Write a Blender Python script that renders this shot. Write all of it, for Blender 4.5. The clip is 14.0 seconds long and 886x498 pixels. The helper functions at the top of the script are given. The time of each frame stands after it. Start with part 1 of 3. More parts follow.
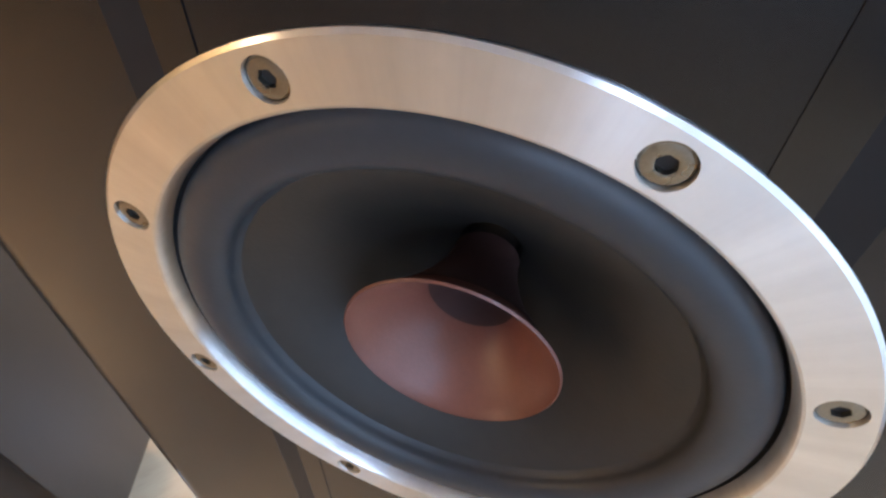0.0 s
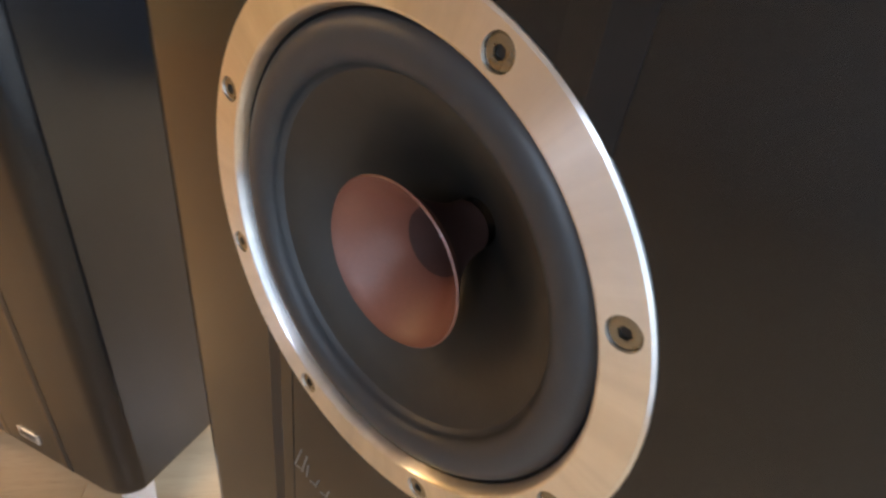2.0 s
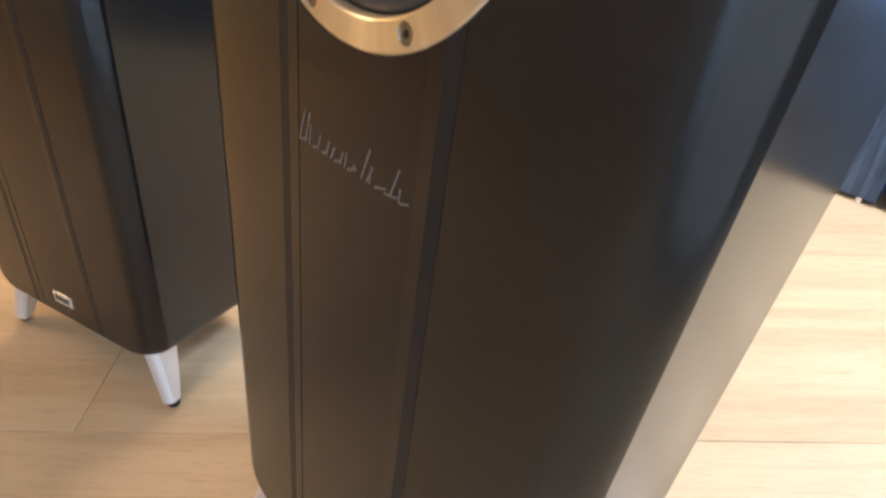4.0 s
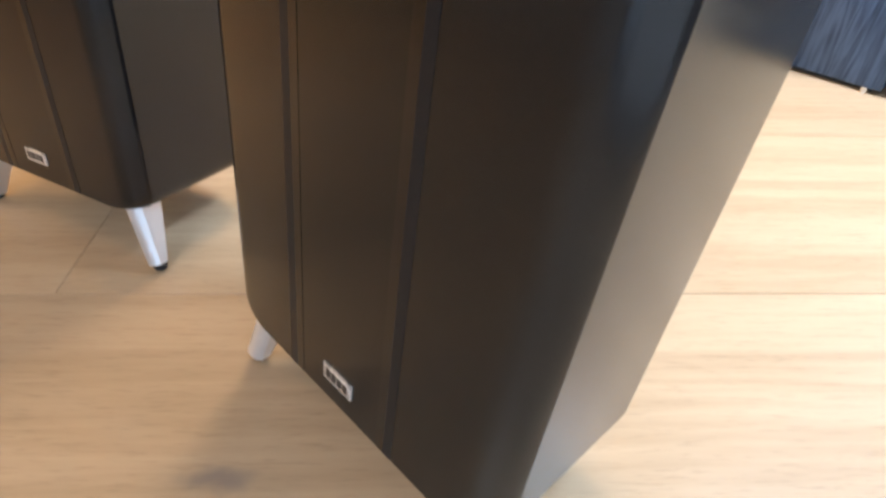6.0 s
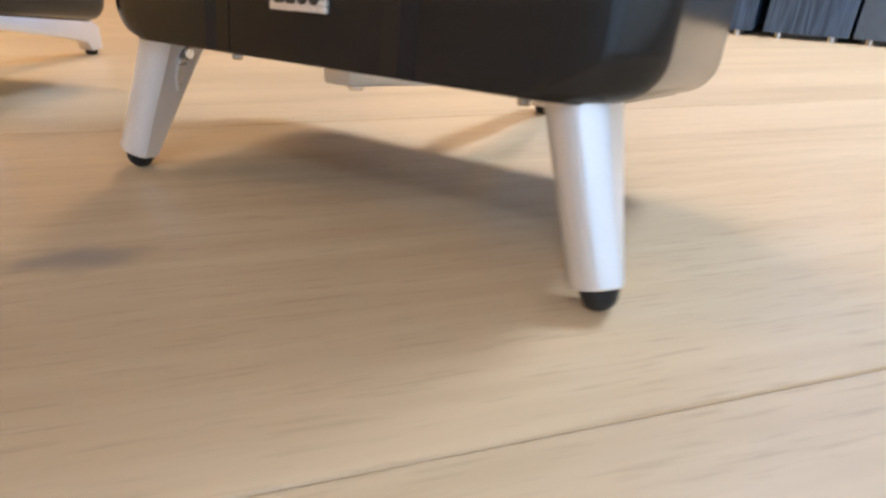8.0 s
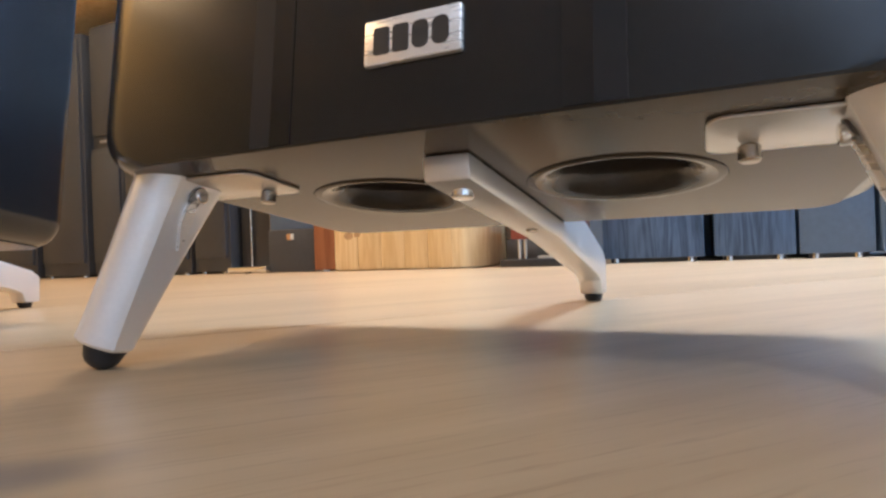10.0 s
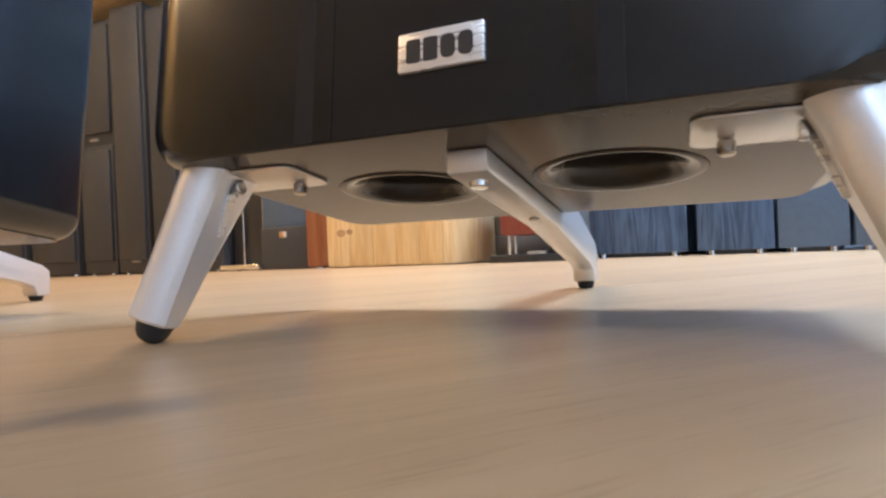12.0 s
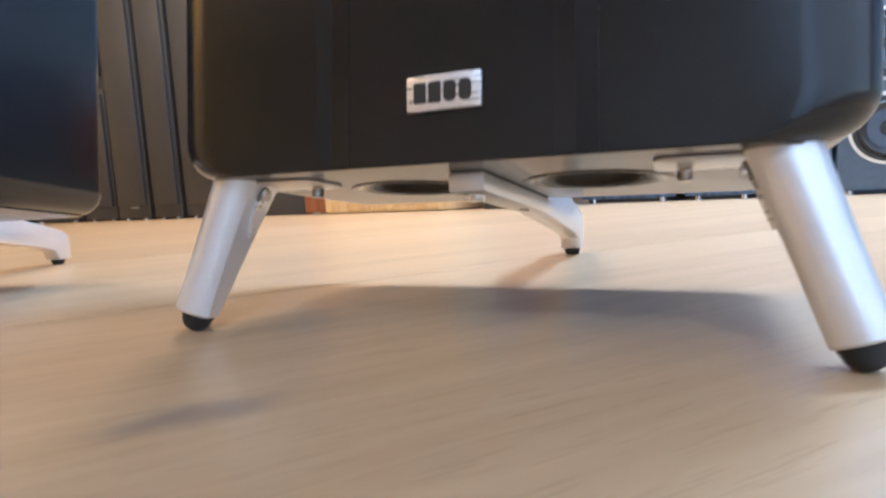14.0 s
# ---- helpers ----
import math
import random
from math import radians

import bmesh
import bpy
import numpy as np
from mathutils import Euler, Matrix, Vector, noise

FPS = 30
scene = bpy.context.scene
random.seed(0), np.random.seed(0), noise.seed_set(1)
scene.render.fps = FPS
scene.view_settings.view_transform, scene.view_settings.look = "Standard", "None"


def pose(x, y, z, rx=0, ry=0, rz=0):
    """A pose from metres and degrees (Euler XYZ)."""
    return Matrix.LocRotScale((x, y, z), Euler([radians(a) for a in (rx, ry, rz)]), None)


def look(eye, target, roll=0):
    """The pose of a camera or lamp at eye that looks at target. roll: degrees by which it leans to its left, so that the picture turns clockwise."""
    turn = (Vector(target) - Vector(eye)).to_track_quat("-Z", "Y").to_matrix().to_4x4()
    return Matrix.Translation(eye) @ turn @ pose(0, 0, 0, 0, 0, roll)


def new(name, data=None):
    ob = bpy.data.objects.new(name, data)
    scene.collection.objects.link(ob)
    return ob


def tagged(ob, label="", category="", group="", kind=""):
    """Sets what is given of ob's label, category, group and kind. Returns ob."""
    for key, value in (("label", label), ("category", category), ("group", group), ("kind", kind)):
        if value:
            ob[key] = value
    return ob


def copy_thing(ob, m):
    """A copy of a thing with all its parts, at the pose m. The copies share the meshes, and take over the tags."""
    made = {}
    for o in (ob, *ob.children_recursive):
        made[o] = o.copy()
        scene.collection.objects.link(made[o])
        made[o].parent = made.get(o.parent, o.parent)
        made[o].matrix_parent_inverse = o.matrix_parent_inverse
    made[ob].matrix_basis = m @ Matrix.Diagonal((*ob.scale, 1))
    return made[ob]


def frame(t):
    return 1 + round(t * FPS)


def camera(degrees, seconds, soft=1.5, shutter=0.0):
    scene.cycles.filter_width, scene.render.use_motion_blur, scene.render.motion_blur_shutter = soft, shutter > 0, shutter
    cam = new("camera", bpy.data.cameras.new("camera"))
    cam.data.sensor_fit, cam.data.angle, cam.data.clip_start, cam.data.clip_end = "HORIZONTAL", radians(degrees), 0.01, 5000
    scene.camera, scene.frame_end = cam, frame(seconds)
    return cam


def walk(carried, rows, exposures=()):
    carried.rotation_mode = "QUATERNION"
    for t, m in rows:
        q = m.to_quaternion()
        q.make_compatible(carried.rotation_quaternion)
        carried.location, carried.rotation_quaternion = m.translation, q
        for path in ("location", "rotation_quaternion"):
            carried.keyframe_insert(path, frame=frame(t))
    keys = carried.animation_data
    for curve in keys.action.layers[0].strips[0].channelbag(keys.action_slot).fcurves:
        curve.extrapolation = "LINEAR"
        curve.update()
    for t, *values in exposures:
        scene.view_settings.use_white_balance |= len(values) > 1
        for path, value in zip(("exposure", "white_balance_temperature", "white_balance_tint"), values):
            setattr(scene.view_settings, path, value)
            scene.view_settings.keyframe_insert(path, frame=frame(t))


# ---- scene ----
cam = camera(74.65, 14.0, 2.5, 0.5)

PATH = [
    (0.0, pose(0.0267, -0.0717, 0.9525, 35.81, 0.67, 18.32)),
    (0.5, pose(0.0321, -0.0714, 0.9522, 35.04, 0.5, 18.78)),
    (1.0, pose(0.0546, -0.0753, 0.9446, 38.7, -0.99, 26.01)),
    (1.5, pose(0.0901, -0.0892, 0.9337, 44.53, -2.14, 35.54)),
    (2.0, pose(0.1332, -0.1088, 0.9341, 49.47, -2.38, 43.77)),
    (2.5, pose(0.1801, -0.1212, 0.9142, 51.40, -2.28, 47.24)),
    (2.8, pose(0.2097, -0.1382, 0.8805, 52.53, -3.44, 48.67)),
    (3.0, pose(0.2256, -0.1565, 0.8593, 52.79, -2.98, 49.15)),
    (3.2, pose(0.2358, -0.1662, 0.8382, 52.52, -2.24, 48.69)),
    (5.5, pose(0.2904, -0.2435, 0.6452, 51.90, -0.98, 46.92)),
    (6.0, pose(0.3060, -0.2587, 0.5945, 49.72, -1.48, 45.97)),
    (6.5, pose(0.3186, -0.2747, 0.5228, 48.53, -1.98, 43.88)),
    (7.0, pose(0.3168, -0.2960, 0.4128, 48.39, -0.06, 41.31)),
    (7.5, pose(0.3122, -0.3376, 0.2887, 52.33, -2.56, 33.42)),
    (8.0, pose(0.2516, -0.3446, 0.1614, 63.11, -1.76, 31.45)),
    (8.5, pose(0.1764, -0.32, 0.1084, 70.88, -0.25, 26.66)),
    (9.0, pose(0.1174, -0.2895, 0.0657, 82.54, 0.35, 23.29)),
    (9.2, pose(0.1119, -0.289, 0.0624, 85.87, 1.12, 23.39)),
    (11.3, pose(0.0892, -0.3, 0.0457, 91.47, 2.72, 23.98)),
    (11.5, pose(0.0919, -0.3089, 0.0454, 91.14, 2.73, 23.6)),
    (12.0, pose(0.0989, -0.3315, 0.0482, 89.98, 2.47, 22.56)),
    (12.5, pose(0.1029, -0.3515, 0.0461, 88.83, 2.9, 21.67)),
    (13.0, pose(0.1014, -0.3581, 0.0443, 87.85, 3.22, 21.6)),
    (13.5, pose(0.102, -0.3593, 0.0456, 87.16, 2.86, 22.07)),
    (14.0, pose(0.115, -0.3797, 0.0931, 83.27, 3.03, 21.87)),
]
walk(cam, PATH, exposures=[(0.0, 0.04, 5150, 10), (1.2, 0.0, 5400, 10), (2.5, -0.14, 6250, 10), (3.2, -0.12, 6050, 10), (5.5, -0.05, 5850, 10), (6.6, -0.06, 5750, 10), (7.6, -0.10, 5900, 10), (8.6, -0.10, 5850, 10), (9.2, -0.10, 5650, 10), (11.5, -0.12, 5700, 10), (12.5, 0.0, 5450, 10), (14.0, 0.05, 5300, 10)])

# ---- world and lights ----
world = bpy.data.worlds.new("sky")
scene.world = world
world.use_nodes = True
wn = world.node_tree
sky = wn.nodes.new("ShaderNodeTexSky")
sky.sky_type = "NISHITA"
sky.sun_disc = False
sky.sun_elevation, sky.sun_rotation = radians(51), radians(261)
wn.nodes["Background"].inputs["Strength"].default_value = 0.12
wn.links.new(sky.outputs["Color"], wn.nodes["Background"].inputs["Color"])

sun = new("sun", bpy.data.lights.new("sun", "SUN"))
sun.data.energy, sun.data.angle, sun.data.color = 2.0, radians(0.5), (1.0, 0.95, 0.88)
sun.matrix_world = look((0, 0, 5), (4.0, 0.6, 0))


def area_lamp(name, m, sx, sy, power, color):
    ob = new(name, bpy.data.lights.new(name, "AREA"))
    ob.data.shape, ob.data.size, ob.data.size_y = "RECTANGLE", sx, sy
    ob.data.energy, ob.data.color = power, color
    ob.matrix_world = m
    return ob


# daylight that enters by the shop window
area_lamp("window_daylight", look((1.08, -0.70, 0.95), (0.0, -0.70, 0.65)), 1.7, 1.7, 12, (0.84, 0.92, 1.0))
area_lamp("window_daylight", look((1.08, -2.25, 0.95), (0.0, -2.25, 0.50)), 1.3, 1.6, 13, (0.62, 0.79, 1.0))
# warm ceiling lamps
WARM, AMBER, NEUTRAL, COOL = (1.0, 0.77, 0.54), (1.0, 0.62, 0.29), (0.72, 0.83, 1.0), (0.63, 0.79, 1.0)
LAMPS = ((0.74, 1.25, 57, COOL), (0.80, -2.0, 30, NEUTRAL), (-0.85, 1.30, 38, WARM), (-1.5, 0.6, 27, WARM), (-2.86, -1.3, 31, AMBER))
for lx, ly, lp, lc in LAMPS:
    lamp = area_lamp("ceiling_lamp_light", pose(lx, ly, 2.20), 0.5, 0.5, lp, lc)
    if lc == COOL:
        lamp.data.spread = radians(125)

# ---- materials ----


def material(name, color, rough=0.5, metal=0.0, var=0.15, scale=40.0, bump=0.0, coat=0.0, bump_scale=300.0, ior=1.5, rough_var=0.08, stretch=(1, 1, 1)):
    """A surface whose colour and gloss vary at two scales, with fine relief."""
    m = bpy.data.materials.new(name)
    m.use_nodes = True
    nt = m.node_tree
    bsdf = nt.nodes["Principled BSDF"]
    bsdf.inputs["Metallic"].default_value = metal
    bsdf.inputs["IOR"].default_value = ior
    bsdf.inputs["Coat Weight"].default_value = coat
    bsdf.inputs["Coat Roughness"].default_value = 0.1
    co = nt.nodes.new("ShaderNodeTexCoord")
    mp = nt.nodes.new("ShaderNodeMapping")
    mp.inputs["Scale"].default_value = stretch
    nt.links.new(co.outputs["Object"], mp.inputs["Vector"])
    big = nt.nodes.new("ShaderNodeTexNoise")
    big.inputs["Scale"].default_value = scale * 0.2
    big.inputs["Detail"].default_value = 3
    fine = nt.nodes.new("ShaderNodeTexNoise")
    fine.inputs["Scale"].default_value = scale * 4
    fine.inputs["Detail"].default_value = 4
    for n in (big, fine):
        nt.links.new(mp.outputs["Vector"], n.inputs["Vector"])
    add = nt.nodes.new("ShaderNodeMath")
    add.operation = "ADD"
    nt.links.new(big.outputs["Fac"], add.inputs[0])
    nt.links.new(fine.outputs["Fac"], add.inputs[1])
    half = nt.nodes.new("ShaderNodeMath")
    half.operation = "MULTIPLY"
    half.inputs[1].default_value = 0.5
    nt.links.new(add.outputs[0], half.inputs[0])
    ramp = nt.nodes.new("ShaderNodeValToRGB")
    ramp.color_ramp.elements[0].position, ramp.color_ramp.elements[1].position = 0.3, 0.7
    ramp.color_ramp.elements[0].color = (*[c * (1 - var) for c in color], 1)
    ramp.color_ramp.elements[1].color = (*[min(1, c * (1 + var)) for c in color], 1)
    nt.links.new(half.outputs[0], ramp.inputs["Fac"])
    nt.links.new(ramp.outputs["Color"], bsdf.inputs["Base Color"])
    rr = nt.nodes.new("ShaderNodeMapRange")
    rr.interpolation_type = "SMOOTHSTEP"
    rr.inputs["From Min"].default_value, rr.inputs["From Max"].default_value = 0.3, 0.7
    rr.inputs["To Min"].default_value = max(0.02, rough - rough_var)
    rr.inputs["To Max"].default_value = min(1, rough + rough_var)
    nt.links.new(big.outputs["Fac"], rr.inputs["Value"])
    nt.links.new(rr.outputs["Result"], bsdf.inputs["Roughness"])
    if bump:
        grain = nt.nodes.new("ShaderNodeTexNoise")
        grain.inputs["Scale"].default_value = bump_scale
        grain.inputs["Detail"].default_value = 3
        nt.links.new(mp.outputs["Vector"], grain.inputs["Vector"])
        bp = nt.nodes.new("ShaderNodeBump")
        bp.inputs["Strength"].default_value = bump
        bp.inputs["Distance"].default_value = 0.001
        nt.links.new(grain.outputs["Fac"], bp.inputs["Height"])
        nt.links.new(bp.outputs["Normal"], bsdf.inputs["Normal"])
    return m


def spun_metal(name, color, rough, axis):
    """Lathe-turned aluminium: fine rings round the axis, fanned highlights."""
    m = material(name, color, rough, 1.0, 0.03, 60, rough_var=0.0)
    nt = m.node_tree
    bsdf = nt.nodes["Principled BSDF"]
    tg = nt.nodes.new("ShaderNodeTangent")
    bsdf.inputs["Anisotropic Rotation"].default_value = 0.25
    tg.direction_type, tg.axis = "RADIAL", axis
    nt.links.new(tg.outputs["Tangent"], bsdf.inputs["Tangent"])
    bsdf.inputs["Anisotropic"].default_value = 0.93
    # streaks that fan out from the axis: fanned highlights put into the base colour
    co = nt.nodes.new("ShaderNodeTexCoord")
    flat = nt.nodes.new("ShaderNodeVectorMath")
    flat.operation = "MULTIPLY"
    flat.inputs[1].default_value = (1, 0, 1)
    nt.links.new(co.outputs["Object"], flat.inputs[0])
    unit = nt.nodes.new("ShaderNodeVectorMath")
    unit.operation = "NORMALIZE"
    nt.links.new(flat.outputs[0], unit.inputs[0])
    fan = nt.nodes.new("ShaderNodeTexNoise")
    fan.inputs["Scale"].default_value = 7
    fan.inputs["Detail"].default_value = 5
    fan.inputs["Roughness"].default_value = 0.6
    nt.links.new(unit.outputs[0], fan.inputs["Vector"])
    old = bsdf.inputs["Base Color"].links[0].from_socket
    mix = nt.nodes.new("ShaderNodeMix")
    mix.data_type, mix.blend_type = "RGBA", "MULTIPLY"
    mix.inputs[0].default_value = 1.0
    rg = nt.nodes.new("ShaderNodeMapRange")
    rg.inputs["From Min"].default_value, rg.inputs["From Max"].default_value = 0.3, 0.7
    rg.inputs["To Min"].default_value, rg.inputs["To Max"].default_value = 0.88, 1.05
    nt.links.new(fan.outputs["Fac"], rg.inputs["Value"])
    nt.links.new(old, mix.inputs[6])
    nt.links.new(rg.outputs["Result"], mix.inputs[7])
    nt.links.new(mix.outputs[2], bsdf.inputs["Base Color"])
    return m


def wood(name, light, dark, along, grain=9.0, rough=0.45, contrast=1.0, bump=0.25, per_piece=0.0, ring=6.0, knot=None, flecks=0.0):
    """Wood with grain along the given axis (0 x, 1 y, 2 z), figure and fine pores."""
    m = bpy.data.materials.new(name)
    m.use_nodes = True
    nt = m.node_tree
    bsdf = nt.nodes["Principled BSDF"]
    co = nt.nodes.new("ShaderNodeTexCoord")
    mp = nt.nodes.new("ShaderNodeMapping")
    st = [1.0, 1.0, 1.0]
    st[along] = 0.07
    mp.inputs["Scale"].default_value = st
    info = nt.nodes.new("ShaderNodeObjectInfo")
    shift = nt.nodes.new("ShaderNodeVectorMath")
    shift.operation = "MULTIPLY_ADD"
    shift.inputs[1].default_value = (7.0, 11.0, 13.0)
    cmb = nt.nodes.new("ShaderNodeCombineXYZ")
    for k in "XYZ":
        nt.links.new(info.outputs["Random"], cmb.inputs[k])
    nt.links.new(cmb.outputs[0], shift.inputs[0])
    nt.links.new(co.outputs["Object"], shift.inputs[2])
    nt.links.new(shift.outputs[0], mp.inputs["Vector"])
    fig = nt.nodes.new("ShaderNodeTexNoise")
    fig.inputs["Scale"].default_value = grain
    fig.inputs["Detail"].default_value = 5
    fig.inputs["Distortion"].default_value = 0.8
    nt.links.new(mp.outputs["Vector"], fig.inputs["Vector"])
    wv = nt.nodes.new("ShaderNodeMath")
    wv.operation = "MULTIPLY"
    wv.inputs[1].default_value = ring
    nt.links.new(fig.outputs["Fac"], wv.inputs[0])
    fr = nt.nodes.new("ShaderNodeMath")
    fr.operation = "PINGPONG"
    fr.inputs[1].default_value = 0.5
    nt.links.new(wv.outputs[0], fr.inputs[0])
    pores = nt.nodes.new("ShaderNodeTexNoise")
    pores.inputs["Scale"].default_value = grain * 14
    pores.inputs["Detail"].default_value = 3
    nt.links.new(mp.outputs["Vector"], pores.inputs["Vector"])
    sm = nt.nodes.new("ShaderNodeMath")
    sm.operation = "ADD"
    nt.links.new(fr.outputs[0], sm.inputs[0])
    nt.links.new(pores.outputs["Fac"], sm.inputs[1])
    ramp = nt.nodes.new("ShaderNodeValToRGB")
    ramp.color_ramp.elements[0].position, ramp.color_ramp.elements[1].position = 0.35, 1.0
    ramp.color_ramp.elements[0].color, ramp.color_ramp.elements[1].color = (*dark, 1), (*light, 1)
    nt.links.new(sm.outputs[0], ramp.inputs["Fac"])
    hsv = nt.nodes.new("ShaderNodeHueSaturation")
    val = nt.nodes.new("ShaderNodeMapRange")
    val.inputs["To Min"].default_value, val.inputs["To Max"].default_value = 1 - per_piece, 1 + per_piece
    nt.links.new(info.outputs["Random"], val.inputs["Value"])
    nt.links.new(val.outputs["Result"], hsv.inputs["Value"])
    nt.links.new(ramp.outputs["Color"], hsv.inputs["Color"])
    last = hsv.outputs["Color"]
    if flecks:
        fn = nt.nodes.new("ShaderNodeTexNoise")
        fn.inputs["Scale"].default_value = 420
        fn.inputs["Detail"].default_value = 2
        nt.links.new(mp.outputs["Vector"], fn.inputs["Vector"])
        patch = nt.nodes.new("ShaderNodeTexNoise")
        patch.inputs["Scale"].default_value = 6
        nt.links.new(co.outputs["Object"], patch.inputs["Vector"])
        fm = nt.nodes.new("ShaderNodeMapRange")
        fm.inputs["From Min"].default_value, fm.inputs["From Max"].default_value = 0.56, 0.74
        nt.links.new(fn.outputs["Fac"], fm.inputs["Value"])
        mul = nt.nodes.new("ShaderNodeMath")
        mul.operation = "MULTIPLY"
        nt.links.new(fm.outputs["Result"], mul.inputs[0])
        nt.links.new(patch.outputs["Fac"], mul.inputs[1])
        dk = nt.nodes.new("ShaderNodeMix")
        dk.data_type = "RGBA"
        dk.blend_type = "MULTIPLY"
        nt.links.new(mul.outputs[0], dk.inputs[0])
        nt.links.new(last, dk.inputs[6])
        dk.inputs[7].default_value = (1 - flecks, 1 - flecks * 1.1, 1 - flecks * 1.2, 1)
        last = dk.outputs[2]
    if knot:
        (kx, ky), kc, (rx, ry) = knot
        kmap = nt.nodes.new("ShaderNodeMapping")
        kmap.vector_type = "POINT"
        kmap.inputs["Scale"].default_value = (1 / rx, 1 / ry, 0.0)
        kmap.inputs["Location"].default_value = (-kx / rx, -ky / ry, 0.0)
        wob = nt.nodes.new("ShaderNodeTexNoise")
        wob.inputs["Scale"].default_value = 30
        mixv = nt.nodes.new("ShaderNodeVectorMath")
        mixv.operation = "MULTIPLY_ADD"
        mixv.inputs[1].default_value = (0.04, 0.03, 0)
        nt.links.new(co.outputs["Object"], wob.inputs["Vector"])
        nt.links.new(wob.outputs["Color"], mixv.inputs[0])
        nt.links.new(co.outputs["Object"], mixv.inputs[2])
        nt.links.new(mixv.outputs[0], kmap.inputs["Vector"])
        ln = nt.nodes.new("ShaderNodeVectorMath")
        ln.operation = "LENGTH"
        nt.links.new(kmap.outputs[0], ln.inputs[0])
        fade = nt.nodes.new("ShaderNodeMapRange")
        fade.interpolation_type = "SMOOTHSTEP"
        fade.inputs["From Min"].default_value, fade.inputs["From Max"].default_value = 0.1, 1.0
        fade.inputs["To Min"].default_value, fade.inputs["To Max"].default_value = 0.75, 0.0
        nt.links.new(ln.outputs["Value"], fade.inputs["Value"])
        mix = nt.nodes.new("ShaderNodeMix")
        mix.data_type = "RGBA"
        nt.links.new(fade.outputs["Result"], mix.inputs[0])
        nt.links.new(last, mix.inputs[6])
        mix.inputs[7].default_value = (*kc, 1)
        last = mix.outputs[2]
    nt.links.new(last, bsdf.inputs["Base Color"])
    bsdf.inputs["Roughness"].default_value = rough
    bsdf.inputs["IOR"].default_value = 1.31
    bp = nt.nodes.new("ShaderNodeBump")
    bp.inputs["Strength"].default_value = bump
    bp.inputs["Distance"].default_value = 0.0006
    nt.links.new(sm.outputs[0], bp.inputs["Height"])
    nt.links.new(bp.outputs["Normal"], bsdf.inputs["Normal"])
    return m


ANGLE, PLANK_W, OFF = 47.5, 0.4725, -0.2724   # how the floor boards lie


def on_board(x, y):
    """Along and across the boards, for a place on the floor."""
    a = radians(ANGLE)
    return x * math.cos(a) + y * math.sin(a), -x * math.sin(a) + y * math.cos(a)


KNOT_BOARD = 0.32                               # the middle of the board with the knot
_ks, _kn = on_board(-0.074, -0.178)
KNOT_AT = (_ks - KNOT_BOARD, _kn - (OFF + 0.5 * PLANK_W))
LACQUER = material("black_satin_lacquer", (0.0085, 0.0080, 0.0080), 0.19, 0, 0.06, 30, 0.0, 0.0, 900, 1.5, 0.015)
UNDER = material("satin_grey_underside", (0.056, 0.042, 0.027), 0.18, 0, 0.12, 30, 0.0, 0.0, 900, 1.24, 0.03)
STRIPE_GLOSS = material("black_gloss_stripe", (0.006, 0.0056, 0.0056), 0.13, 0, 0.1, 30, 0, 0, 900, 1.58, 0.02)
STRIPE_MATT = material("charcoal_matt_stripe", (0.018, 0.017, 0.0165), 0.34, 0, 0.1, 30, 0, 0, 900, 1.25, 0.03)
SPUN = spun_metal("spun_aluminium", (0.90, 0.89, 0.87), 0.30, "Y")
CAST = material("satin_cast_aluminium", (0.78, 0.78, 0.78), 0.33, 0.6, 0.03, 120, rough_var=0.025)
FLANGE = material("polished_aluminium", (0.74, 0.72, 0.69), 0.3, 0.7, 0.03, 60, rough_var=0.02)
NICKEL = material("nickel", (0.50, 0.47, 0.43), 0.2, 1.0, 0.08, 100)
CHROME = material("chrome", (0.8, 0.8, 0.8), 0.12, 1.0, 0.03, 60)
SCREW = material("dull_nickel_screw", (0.30, 0.275, 0.22), 0.3, 1.0, 0.15, 400)
# near-black for the shade in the screws' hexagon recess
SOCKET_SHADE = material("socket_shade_black", (0.014, 0.012, 0.010), 0.6, 0.0, 0.2, 400)
CAP = material("matt_black_cap", (0.008, 0.0055, 0.005), 0.95, 0, 0.2, 200, 0.0, 0.0, 300, 1.15)
# the whizzer's plum, darkened for the shade behind and inside it
PLUM_SHADE = material("plum_paper_shade", (0.050, 0.021, 0.016), 0.6, 0, 0.1, 120)
RUBBER = material("black_rubber", (0.014, 0.014, 0.015), 0.62, 0, 0.2, 200, 0.1)
SURROUND = material("rubber_surround", (0.031, 0.033, 0.036), 0.42, 0, 0.12, 60, 0.06, 0, 700)
CONE = material("dark_paper_cone", (0.021, 0.0188, 0.0155), 0.47, 0, 0.18, 40, 0.08, 0, 500)
WHIZZER = material("plum_paper_whizzer", (0.175, 0.064, 0.040), 0.36, 0, 0.08, 120, 0.12, 0, 900)
PLATE = material("brushed_silver_plate", (0.80, 0.78, 0.74), 0.3, 0.6, 0.08, 200, 0.05, 0, 800, 1.5, 0.05, (1, 1, 12))
INK = material("dark_print", (0.03, 0.026, 0.022), 0.4, 0, 0.1, 200)
# grey for the arm's dark reflection in the underside
ARM_REFLECTION = material("grey_arm_reflection", (0.075, 0.067, 0.061), 0.3, 0, 0.1, 100)
# grey for the shade in the leg's slot
SLOT_SHADE = material("slot_shade_grey", (0.22, 0.22, 0.22), 0.35, 0.6, 0.08, 100)
MARK = material("silver_print", (0.15, 0.15, 0.15), 0.35, 0.3, 0.1, 200)
